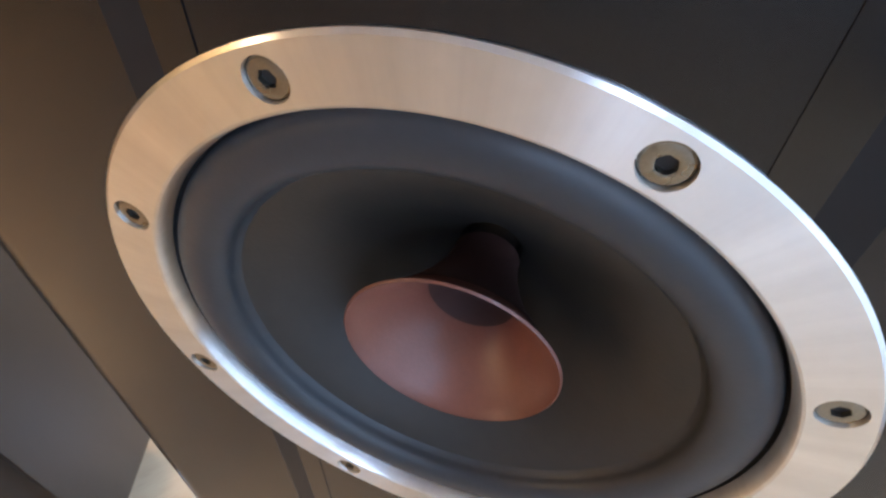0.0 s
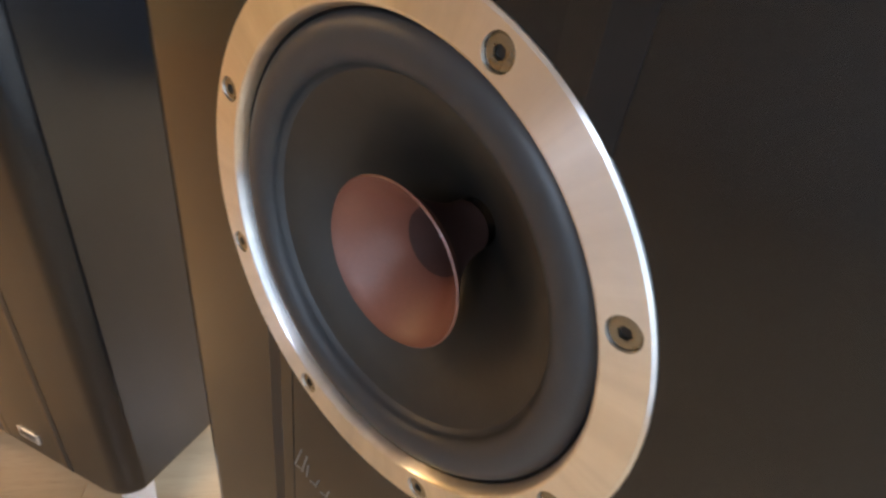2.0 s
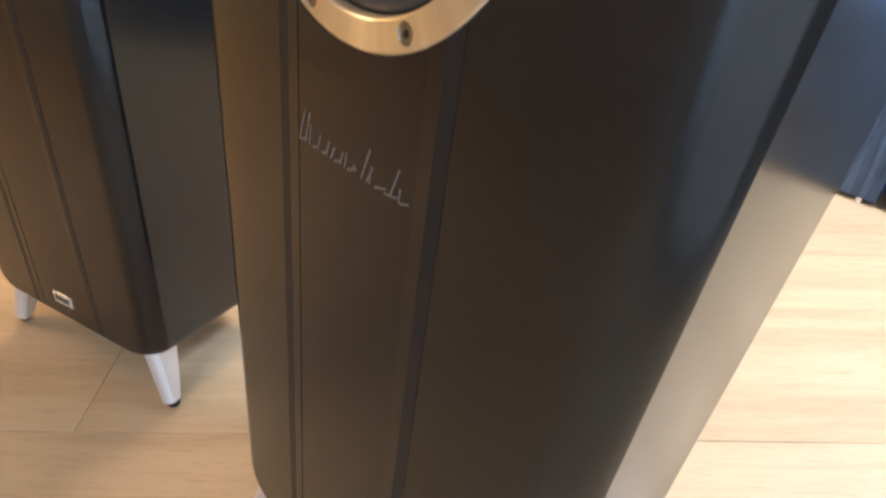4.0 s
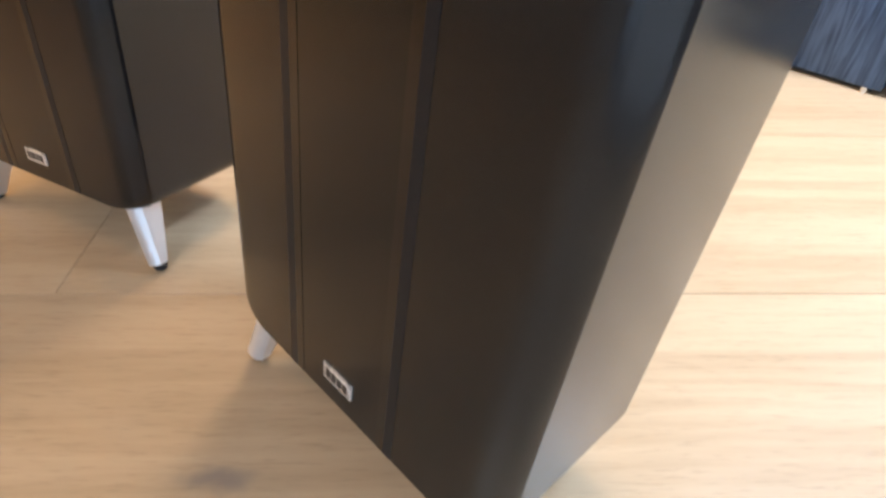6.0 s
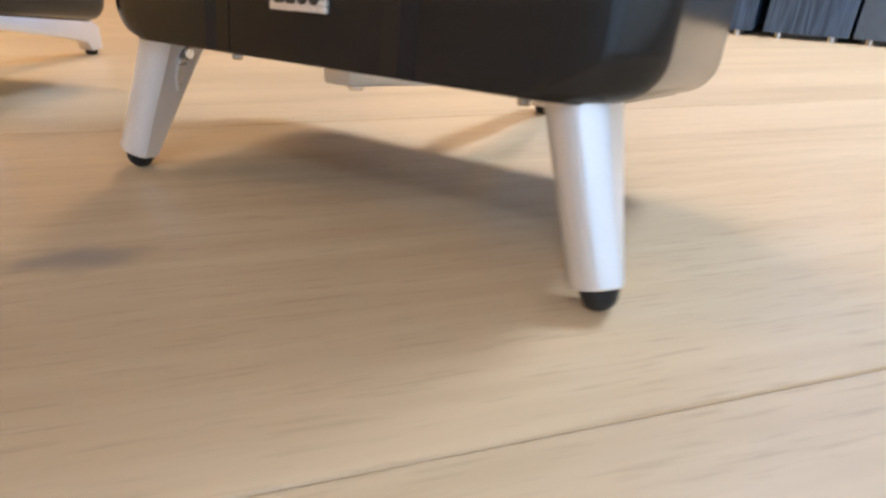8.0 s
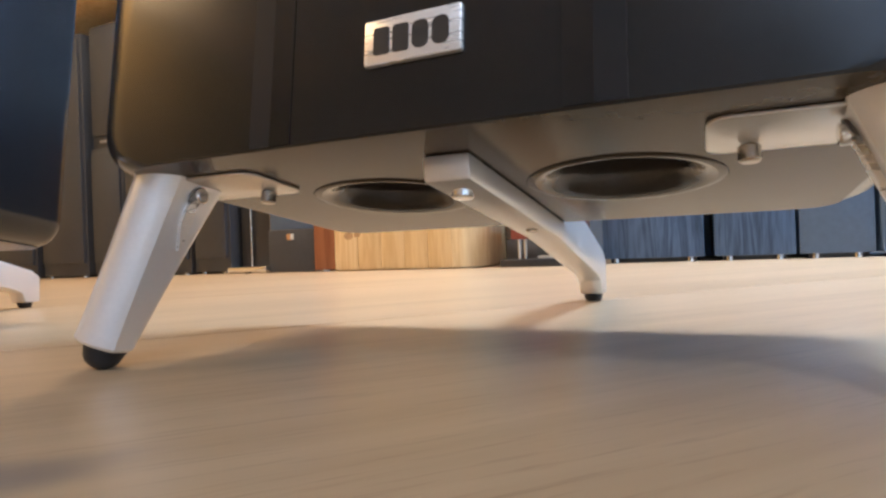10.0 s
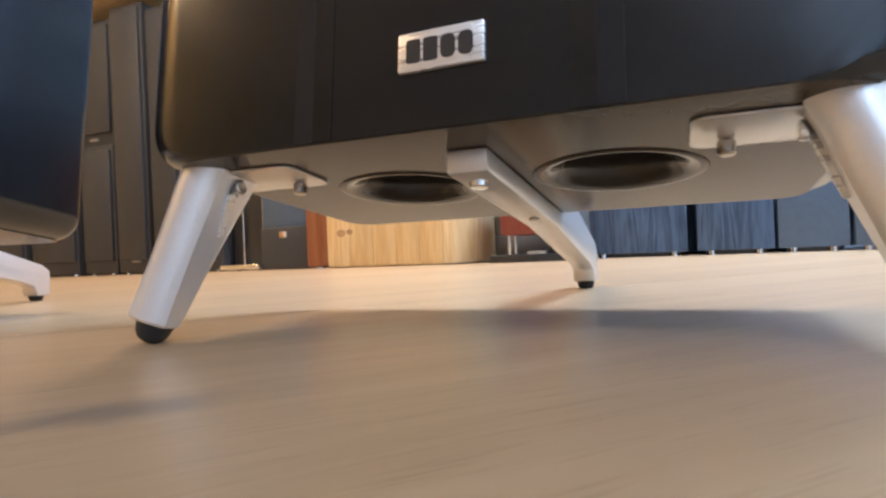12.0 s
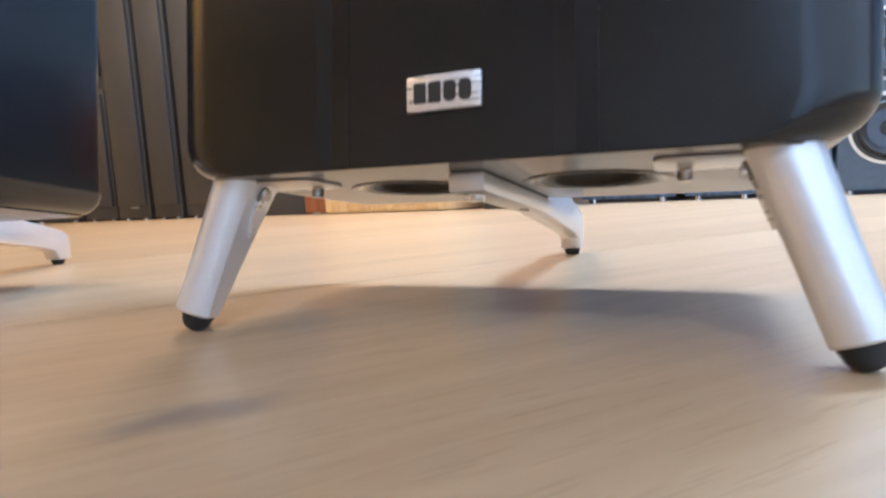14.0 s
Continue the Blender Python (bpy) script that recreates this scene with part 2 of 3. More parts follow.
PORT = material("black_plastic_port", (0.06, 0.052, 0.045), 0.14, 0, 0.1, 100, 0.04)
OAK = wood("pale_oak_plank", (0.51, 0.362, 0.212), (0.430, 0.296, 0.165), 0, 5.0, 0.31, 1.0, 0.08, 0.04, 4.0, None, 0.3)
OAK_KNOT = wood("pale_oak_plank_with_knot", (0.51, 0.362, 0.212), (0.430, 0.296, 0.165), 0, 5.0, 0.31, 1.0, 0.08, 0.04, 4.0, (KNOT_AT, (0.24, 0.19, 0.15), (0.055, 0.02)), 0.3)
OAK_BROWN = wood("browner_oak_plank", (0.455, 0.318, 0.183), (0.385, 0.262, 0.145), 0, 5.0, 0.31, 1.0, 0.08, 0.04, 4.0, None, 0.3)
JOINT = material("floor_joint", (0.62, 0.47, 0.30), 0.8, 0, 0.2, 40)
ASH = wood("black_ash_veneer", (0.098, 0.155, 0.27), (0.035, 0.060, 0.108), 2, 14.0, 0.38, 1.0, 0.4, 0.1, 9.0)
GREYBOX = material("anthracite_vinyl", (0.046, 0.052, 0.064), 0.42, 0, 0.12, 20, 0.2)
DARKBOX = material("graphite_paint", (0.080, 0.125, 0.205), 0.4, 0, 0.12, 20, 0.12)
PINE = wood("yellow_pine", (0.84, 0.66, 0.37), (0.70, 0.50, 0.24), 2, 10.0, 0.42, 1.0, 0.2, 0.06, 7.0)
CHERRY = wood("cherry_veneer", (0.36, 0.15, 0.07), (0.24, 0.09, 0.04), 2, 10.0, 0.4, 1.0, 0.2, 0.06)
CARD = material("grey_cardboard", (0.27, 0.25, 0.23), 0.8, 0, 0.1, 15, 0.2)
REDWOOD = material("red_brown_stain", (0.22, 0.05, 0.035), 0.4, 0, 0.2, 25, 0.1)
SLAB = material("black_slab", (0.03, 0.03, 0.032), 0.4, 0, 0.15, 25)
WHITE = material("white_label", (0.7, 0.7, 0.68), 0.5, 0, 0.05, 60)
ORANGE = material("amber_label", (0.55, 0.28, 0.10), 0.45, 0, 0.1, 100)
WALL = material("white_wall_paint", (0.48, 0.45, 0.41), 0.85, 0, 0.04, 6, 0.2, 0, 120)
# unseen wall, tinted for the blue light that a loudspeaker's side reflects
WALL_BLUE = material("blue_tinted_unseen_wall", (0.34, 0.46, 0.66), 0.85, 0, 0.04, 6, 0.2, 0, 120)
# unseen wall, tinted yellow to put golden light into the lacquer's reflections
WALL_YELLOW = material("yellow_tinted_unseen_wall", (0.66, 0.50, 0.24), 0.85, 0, 0.05, 6, 0.2, 0, 120)
CEIL = material("white_ceiling_paint", (0.70, 0.69, 0.68), 0.9, 0, 0.03, 6, 0.2, 0, 120)
FRAME_PAINT = material("grey_window_frame", (0.25, 0.25, 0.26), 0.45, 0, 0.06, 30)
GROUND = material("outdoor_paving", (0.25, 0.24, 0.23), 0.9, 0, 0.2, 4, 0.3, 0, 30)
LAMP_WARM = bpy.data.materials.new("lit_lamp_diffuser")
LAMP_WARM.use_nodes = True
_b = LAMP_WARM.node_tree.nodes["Principled BSDF"]
_b.inputs["Emission Color"].default_value = (1.0, 0.66, 0.34, 1)
_b.inputs["Emission Strength"].default_value = 6.0
LAMP_NEUTRAL = LAMP_WARM.copy()
LAMP_NEUTRAL.name = "lit_neutral_diffuser"
LAMP_NEUTRAL.node_tree.nodes["Principled BSDF"].inputs["Emission Color"].default_value = (0.72, 0.83, 1.0, 1)
GLASS = bpy.data.materials.new("window_glass")
GLASS.use_nodes = True
_g = GLASS.node_tree.nodes["Principled BSDF"]
_g.inputs["Transmission Weight"].default_value = 1.0
_g.inputs["Roughness"].default_value = 0.0
_g.inputs["IOR"].default_value = 1.45

# ---- mesh helpers ----


def mesh_from(name, bm, mat, sharp=32):
    bmesh.ops.recalc_face_normals(bm, faces=bm.faces)
    for f in bm.faces:
        f.smooth = f.material_index == 0   # higher indices mark faces that stay flat
        f.material_index = 1 if f.material_index == 2 else 0
    me = bpy.data.meshes.new(name)
    bm.to_mesh(me)
    bm.free()
    me.set_sharp_from_angle(angle=radians(sharp))
    me.materials.append(mat)
    return me


def part(name, bm, mat, parent=None, label="", m=None, sharp=32):
    """Links a bmesh as one mesh object under a thing or part."""
    ob = new(name, mesh_from(name, bm, mat, sharp))
    if parent is not None:
        ob.parent = parent
    if m is not None:
        ob.matrix_basis = m
    if label:
        tagged(ob, label)
    return ob


def thing(name, label, category, m=None, group="", kind=""):
    ob = new(name)
    ob.empty_display_size = 0.05
    if m is not None:
        ob.matrix_basis = m
    return tagged(ob, label, category, group, kind)


def keep_flat(bm, axes):
    """Marks the faces square to the given axes, so that rounded edges don't bend their shading."""
    bmesh.ops.recalc_face_normals(bm, faces=bm.faces)
    bm.normal_update()
    for f in bm.faces:
        if any(abs(f.normal[k]) > 0.9995 for k in axes):
            f.material_index = 1


def box_bm(x0, x1, y0, y1, z0, z1, bevel=0.0, seg=2):
    bm = bmesh.new()
    bmesh.ops.create_cube(bm, size=1.0, matrix=Matrix.Translation(((x0 + x1) / 2, (y0 + y1) / 2, (z0 + z1) / 2)) @ Matrix.Diagonal((x1 - x0, y1 - y0, z1 - z0, 1)))
    if bevel:
        bmesh.ops.bevel(bm, geom=bm.edges[:], offset=bevel, segments=seg, profile=0.5, affect="EDGES")
        keep_flat(bm, (0, 1, 2))
    return bm


def lathe_bm(profile, seg=96, closed=False, center=(0, 0)):
    """Revolves (radius, y) pairs round the y axis."""
    bm = bmesh.new()
    rings = []
    for r, y in profile:
        if r < 1e-6:
            rings.append([bm.verts.new((center[0], y, center[1]))])
        else:
            rings.append([bm.verts.new((center[0] + r * math.cos(2 * math.pi * k / seg), y, center[1] + r * math.sin(2 * math.pi * k / seg))) for k in range(seg)])
    pairs = list(zip(rings, rings[1:]))
    if closed:
        pairs.append((rings[-1], rings[0]))
    for a, b in pairs:
        for k in range(seg):
            q = (k + 1) % seg
            if len(a) == 1 and len(b) == 1:
                continue
            if len(a) == 1:
                bm.faces.new((a[0], b[k], b[q]))
            elif len(b) == 1:
                bm.faces.new((a[k], a[q], b[0]))
            else:
                bm.faces.new((a[k], a[q], b[q], b[k]))
    return bm


def rod_bm(a, b, ra, rb, seg=32, rounded=0.0):
    """A tapered round bar from a to b."""
    a, b = Vector(a), Vector(b)
    d = b - a
    rot = d.to_track_quat("Y", "Z").to_matrix().to_4x4()
    L = d.length
    prof = [(0, 0), (ra - rounded, 0)] + ([(ra, rounded)] if rounded else []) + ([(rb, L - rounded)] if rounded else []) + [(rb - rounded, L), (0, L)]
    bm = lathe_bm(prof, seg)
    bm.transform(Matrix.Translation(a) @ rot)
    return bm


def loop_edges(bm, pts):
    vs = [bm.verts.new(p) for p in pts]
    return [bm.edges.new((vs[k], vs[(k + 1) % len(vs)])) for k in range(len(vs))], vs


def prism_bm(outline, axis, lo, hi, bevel=0.0):
    """Extrudes a closed outline of pairs along an axis (0 x, 1 y, 2 z)."""
    bm = bmesh.new()

    def put(p, q):
        v = list(p)
        v.insert(axis, q)
        return bm.verts.new(v)
    a = [put(p, lo) for p in outline]
    b = [put(p, hi) for p in outline]
    bm.faces.new(a)
    bm.faces.new(b[::-1])
    n = len(a)
    for k in range(n):
        bm.faces.new((a[k], b[k], b[(k + 1) % n], a[(k + 1) % n]))
    if bevel:
        bmesh.ops.recalc_face_normals(bm, faces=bm.faces)
        bmesh.ops.bevel(bm, geom=[e for e in bm.edges if len(e.link_faces) == 2 and e.calc_face_angle(0) > 0.6], offset=bevel, segments=2, profile=0.5, affect="EDGES")
        keep_flat(bm, (axis,))
    return bm


def rounded_rect(x0, x1, y0, y1, r, n=6):
    pts = []
    for cx, cy, a in ((x1 - r, y1 - r, 0), (x0 + r, y1 - r, 90), (x0 + r, y0 + r, 180), (x1 - r, y0 + r, 270)):
        for k in range(n + 1):
            t = radians(a + 90 * k / n)
            pts.append((cx + r * math.cos(t), cy + r * math.sin(t)))
    return pts


# ---- the floor standing loudspeaker ----
LEAN, RING_Z = 7.62, 0.7752      # degrees the front leans back; height of the driver's centre
FACE = pose(0, 0, RING_Z, -LEAN)  # x across, y into the cabinet, z up along the front
HALF, TAPER, DEPTH, ROUND = 0.1990, 0.0119, 0.222, 0.035
FLOOR_V, BASE_V, TOP_V = -0.677, -0.6790, 0.205   # front edge, underside, top
PORT_X, PORT_Y, PORT_R = 0.065, 0.108, 0.0515


def cabinet_bm():
    bm = bmesh.new()

    def line(w, v, e):
        r, rb = ROUND + 0.0004, 0.02
        pts = []
        for k in range(9):
            t = radians(62 * k / 8)
            pts.append((w - r - 0.0008 + 0.0396 * math.sin(t), e + 0.0396 * (1 - math.cos(t))))
        pts.append((w, e + 0.0396 * (1 - math.cos(radians(62))) + 0.0036))
        for k in range(9):
            t = radians(90 * k / 8)
            pts.append((w - rb + rb * math.cos(t), DEPTH - rb + rb * math.sin(t)))
        pts += [(-x, y) for x, y in pts[::-1]]
        return [bm.verts.new((x, y, v)) for x, y in pts]
    rc = 0.024
    levels = [(BASE_V - FLOOR_V, 0.0008), (BASE_V - FLOOR_V + 0.001, 0.0)] + [(rc * (1 - math.cos(radians(a))) if a else 0.0, 0.0) for a in range(20, 91, 10)]
    low = []
    for h, e in levels:
        d = rc - math.sqrt(max(0.0, rc * rc - (rc - max(0.0, h)) ** 2))
        low.append((HALF - d, h, e))
    rows = [line(w + TAPER * h, FLOOR_V + h, e) for w, h, e in low] + [line(w + TAPER * (TOP_V - h - FLOOR_V), TOP_V - h, e) for w, h, e in low[::-1]]
    n = len(rows[0])
    for i, (a, b) in enumerate(zip(rows, rows[1:])):
        for k in range(n - 1):
            bm.faces.new((a[k], a[k + 1], b[k + 1], b[k]))
        if i in (0, len(rows) - 2):
            bm.faces.new((a[n - 1], a[0], b[0], b[n - 1]))
    bm.faces.new(rows[-1])
    # front, with the driver's opening
    inner = rows[1:-1]
    edges = [bm.edges.get((a[0], b[0])) for a, b in zip(inner, inner[1:])] + [bm.edges.get((a[-1], b[-1])) for a, b in zip(inner, inner[1:])]
    edges += [bm.edges.get((inner[0][0], inner[0][-1])), bm.edges.get((inner[-1][0], inner[-1][-1]))]
    hole, _ = loop_edges(bm, [(0.11 * math.cos(2 * math.pi * k / 64), 0, 0.11 * math.sin(2 * math.pi * k / 64)) for k in range(64)])
    for g in bmesh.ops.triangle_fill(bm, edges=edges + hole, use_beauty=True)["geom"]:
        if isinstance(g, bmesh.types.BMFace):
            g.material_index = 1
    # underside, with the two port openings
    base = rows[0]
    edges = [bm.edges.get((base[k], base[(k + 1) % n])) for k in range(n)]
    for s in (-1, 1):
        h, _ = loop_edges(bm, [(s * PORT_X + (PORT_R - 0.003) * math.cos(2 * math.pi * k / 48), PORT_Y + (PORT_R - 0.003) * math.sin(2 * math.pi * k / 48), BASE_V) for k in range(48)])
        edges += h
    for g in bmesh.ops.triangle_fill(bm, edges=edges, use_beauty=True)["geom"]:
        if isinstance(g, bmesh.types.BMFace):
            g.material_index = 2
    return bm


SCREWS = [radians(22.5 + 45 * k) for k in range(8)]


def trim_ring_bm():
    """Flat spun ring with eight countersunk pockets and bevelled rims."""
    bm = bmesh.new()
    y = -0.0016

    def circle(r, yy, n, cx=0.0, cz=0.0):
        return [(cx + r * math.cos(2 * math.pi * k / n), yy, cz + r * math.sin(2 * math.pi * k / n)) for k in range(n)]

    def bridge(a, b):
        n = len(a)
        for k in range(n):
            bm.faces.new((a[k], a[(k + 1) % n], b[(k + 1) % n], b[k]))
    e1, outer = loop_edges(bm, circle(0.1158, y, 160))
    e2, inner = loop_edges(bm, circle(0.1008, y, 160))
    edges = e1 + e2
    pockets = []
    for a in SCREWS:
        e, vs = loop_edges(bm, circle(0.0058, y, 28, 0.108 * math.cos(a), 0.108 * math.sin(a)))
        edges += e
        pockets.append((a, vs))
    for g in bmesh.ops.triangle_fill(bm, edges=edges, use_beauty=True)["geom"]:
        if isinstance(g, bmesh.types.BMFace):
            g.material_index = 1
    prev = outer
    for r, yy in ((0.1169, -0.0007), (0.1169, 0.0006)):
        cur = [bm.verts.new(p) for p in circle(r, yy, 160)]
        bridge(prev, cur)
        prev = cur
    prev = inner
    for r, yy in ((0.1000, -0.0012), (0.0994, -0.0004), (0.0988, 0.0022), (0.0982, 0.0046)):
        cur = [bm.verts.new(p) for p in circle(r, yy, 160)]
        bridge(prev, cur)
        prev = cur
    for a, vs in pockets:
        c = (0.108 * math.cos(a), 0.108 * math.sin(a))
        cur = [bm.verts.new(p) for p in circle(0.0056, y + 0.0028, 28, *c)]
        bridge(vs, cur)
        bm.faces.new(cur)
    return bm


def socket_screw(parent, cx, cz, y, r, m, tilt=0.0):
    """Countersunk screw head with a hexagon socket."""
    bm = bmesh.new()
    n = 24
    prof = [(r * 0.97, y + 0.0022), (r * 0.97, y + 0.0010), (r * 0.86, y + 0.0003), (r * 0.56, y)]
    rings = [[bm.verts.new((cx + q * math.cos(2 * math.pi * k / n), yy, cz + q * math.sin(2 * math.pi * k / n))) for k in range(n)] for q, yy in prof]
    hexa = []
    for yy in (y + 0.0002, y + 0.002):
        ring = []
        for k in range(n):
            a = 2 * math.pi * k / n
            q = r * 0.44 / math.cos(((a + tilt) % (math.pi / 3)) - math.pi / 6) * math.cos(math.pi / 6)
            ring.append(bm.verts.new((cx + q * math.cos(a), yy, cz + q * math.sin(a))))
        hexa.append(ring)
    rings += hexa
    for a, b in zip(rings, rings[1:]):
        for k in range(n):
            bm.faces.new((a[k], a[(k + 1) % n], b[(k + 1) % n], b[k]))
    bm.faces.new(rings[-1])
    head = part("screw", bm, SCREW, parent, "", m)
    # dark disc on the recess floor, in place of its shade
    hb = bmesh.new()
    hb.faces.new([hb.verts.new((cx + r * 0.43 * math.cos(math.pi * k / 3 - tilt), y + 0.0017, cz + r * 0.43 * math.sin(math.pi * k / 3 - tilt))) for k in range(6)])
    ext = bmesh.ops.extrude_face_region(hb, geom=hb.faces[:])
    for v in ext["geom"]:
        if isinstance(v, bmesh.types.BMVert):
            v.co.y += 0.0003
    part("socket", hb, SOCKET_SHADE, head)
    return head


def leg_bm(s):
    """A leaning leg, round in front and drawn back to a flat flank."""
    bm = bmesh.new()
    rows = []
    for t in (0.0, 0.012, 0.15, 0.3, 0.45, 0.6, 0.75, 0.9, 0.985, 1.0):
        cx, cy, cz = s * (0.158 + 0.0315 * t), -0.060 - 0.0215 * t, 0.106 - 0.0935 * t
        shrink = 0.0012 if t in (0.0, 1.0) else 0.0
        r = 0.0187 - 0.0040 * t - shrink
        back = 0.031 * (1 - t) ** 0.95 + 0.0085 * t - shrink
        half = r * 0.80
        pts = []
        for k in range(17):
            a = radians(25 + 130 * k / 16)
            pts.append((r * math.cos(a), -r * math.sin(a)))
        for k in range(7):
            a = math.radians(90 * k / 6)
            pts.append((-half + 0.006 * (1 - math.cos(a)), back - 0.006 + 0.006 * math.sin(a)))
        for k in range(7):
            a = math.radians(90 * k / 6)
            pts.append((half - 0.006 + 0.006 * math.sin(a), back - 0.006 + 0.006 * math.cos(a)))
        rows.append([bm.verts.new((cx + x, cy + y, cz + t ** 4 * (s * x * 0.0315 - y * 0.0215) / 0.0935)) for x, y in pts])
    n = len(rows[0])
    for a, b in zip(rows, rows[1:]):
        for k in range(n):
            bm.faces.new((a[k], a[(k + 1) % n], b[(k + 1) % n], b[k]))
    bm.faces.new(rows[0])
    bm.faces.new(rows[-1])
    return bm


def flank(s, t, along=0.006):
    """A place on the leg's inner flank, t of the way down."""
    r = 0.0187 - 0.0040 * t
    half, x0, y0 = r * 0.80, r * math.cos(radians(25)), -r * math.sin(radians(25))
    k = min(1.0, (along - y0) / (0.031 * (1 - t) ** 0.95 + 0.0085 * t - 0.006 - y0))
    return s * (0.158 + 0.0315 * t - x0 + (x0 - half) * k), -0.060 - 0.0215 * t + along, 0.106 - 0.0935 * t


def flank_bm(s, t0, t1, width, mid0, mid1, proud):
    """A slim tapering inlay along the flank between t0 and t1."""
    bm = bmesh.new()
    rows = []
    for k in range(17):
        u = k / 16
        t = t0 + (t1 - t0) * u
        w = width * (math.sqrt(max(0.02, 1 - (2 * u - 1) ** 2)) if u < 0.5 else (1 - u) * 1.8 + 0.1) / 2
        mid = mid0 + (mid1 - mid0) * u
        a, b = flank(s, t, mid - w), flank(s, t, mid + w)
        rows.append([bm.verts.new((x + dx, y, z)) for (x, y, z), dx in ((a, s * 0.003), (a, -s * proud), (b, -s * proud), (b, s * 0.003))])
    for a, b in zip(rows, rows[1:]):
        for q in range(4):
            bm.faces.new((a[q], a[(q + 1) % 4], b[(q + 1) % 4], b[q]))
    bm.faces.new(rows[0])
    bm.faces.new(rows[-1])
    return bm


def floor_speaker():
    top = thing("floorstanding_speaker", "black satin floorstanding loudspeaker on splayed aluminium legs", "loudspeaker", group="pair of floorstanding loudspeakers")
    cab = part("cabinet", cabinet_bm(), LACQUER, top, "black satin lacquered cabinet with rounded edges", FACE, 13)
    cab.data.materials.append(UNDER)
    for s in (-1, 1):
        for a, b, mat, lab in ((0.0582, 0.0690, STRIPE_GLOSS, "gloss black pinstripe"), (0.0690, 0.0800, STRIPE_MATT, "charcoal matt pinstripe")):
            lo, hi = sorted((s * a, s * b))
            for z0, z1 in ((BASE_V + 0.0013, -0.083), (0.083, TOP_V - 0.003)):
                part("stripe", box_bm(lo, hi, -0.0004, 0.002, z0, z1), mat, cab, lab)
    # driver
    basket = part("driver", lathe_bm([(0.104, 0.004), (0.0988, 0.0040), (0.0984, 0.0060), (0.0974, 0.0072), (0.0965, 0.014), (0.104, 0.016)], 128), RUBBER, top, "full-range driver with black gasket", FACE)
    ring = part("trim_ring", trim_ring_bm(), SPUN, basket, "spun aluminium trim ring", None, 25)
    for k, a in enumerate(SCREWS):
        socket_screw(ring, 0.108 * math.cos(a), 0.108 * math.sin(a), -0.0011, 0.0056, None, 0.4 * k)
    roll = [(0.0980, 0.0074)]
    for k in range(17):
        t = math.pi * k / 16
        roll.append((0.0882 + 0.0092 * math.cos(t), 0.0072 - 0.0064 * math.sin(t)))
    roll += [(0.0785, 0.0086), (0.0770, 0.0104)]
    part("surround", lathe_bm(roll, 128), SURROUND, basket, "rubber half-roll surround")
    cone = []
    for k in range(13):
        t = k / 12
        cone.append((0.0785 - 0.0655 * t, 0.0098 + 0.052 * t ** 1.3))
    cone += [(0.0128, 0.075), (0.0, 0.075)]
    part("cone", lathe_bm(cone, 128), CONE, basket, "dark coated paper cone")
    horn = []
    for k in range(15):
        t = k / 14
        horn.append((0.0118 + 0.0252 * (1 - t) ** 1.8, 0.0082 + 0.048 * t))
    shell = [(0.0372, 0.0075), (0.0379, 0.0082)] + [(r + 0.0009, y + 0.0002) for r, y in horn[1:]] + horn[::-1]
    # outer shell in darkened plum, for the shade behind the whizzer
    neck = [(r + 0.0012, y + 0.0003) for r, y in horn[2:]]
    part("neck", lathe_bm(neck, 96), PLUM_SHADE, basket, "back of the whizzer cone, darkened for its shade")
    part("whizzer_cone", lathe_bm(shell, 96, True), WHIZZER, basket, "plum paper whizzer cone")
    part("voice_coil_cap", lathe_bm([(0.0121, 0.0560), (0.0115, 0.0520), (0.0095, 0.0495), (0.0060, 0.0480), (0.0, 0.0475)], 48), CAP, basket, "black dust cap")
    # lining added to put the shade deep in the whizzer into colour
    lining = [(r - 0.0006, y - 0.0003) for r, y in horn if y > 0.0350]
    part("throat_shade", lathe_bm(lining, 64), PLUM_SHADE, basket, "added lining that darkens the whizzer inside as shade")
    # printed mark, plain slanted strokes
    bm = bmesh.new()
    strokes = [(-0.057, 0.023, 0.2), (-0.050, 0.022, -0.3), (-0.045, 0.014, -1.4), (-0.036, 0.011, 0.4), (-0.026, 0.011, 0.3), (-0.021, 0.010, 1.6), (-0.011, 0.010, 0.5), (-0.006, 0.010, -0.9), (0.001, 0.007, 2.2), (0.011, 0.022, 0.3), (0.016, 0.012, 1.9), (0.019, 0.011, -1.6), (0.038, 0.021, 0.4), (0.046, 0.009, -2.0), (-0.056, 0.009, 20), (-0.041, 0.007, 24), (-0.031, 0.006, 22), (-0.017, 0.007, 24), (-0.003, 0.010, 20), (0.024, 0.011, 24), (0.033, 0.012, 40), (0.047, 0.008, 22)]
    for x, h, sl in strokes:
        b2 = box_bm(-0.0006, 0.0006, -0.0003, 0.001, 0, h)
        b2.transform(Matrix.Translation((x, 0, -0.190)) @ Matrix.Shear("XY", 4, (0, 0)) @ pose(0, 0, 0, 0, math.degrees(math.atan(0.3 + 0.12 * sl)), 0))
        tmp = bpy.data.meshes.new("tmp")
        b2.to_mesh(tmp)
        b2.free()
        bm.from_mesh(tmp)
        bpy.data.meshes.remove(tmp)
    part("printed_mark", bm, MARK, cab, "thin silver cursive strokes")
    # badge with plain dark blocks
    badge = part("badge", prism_bm(rounded_rect(-0.0211, 0.0211, -0.6508, -0.6318, 0.0006, 2), 1, -0.0022, 0.001, 0.0005), PLATE, cab, "silver metal name plate with dark blocks")
    for k in range(4):
        x = -0.0168 + 0.0086 * k
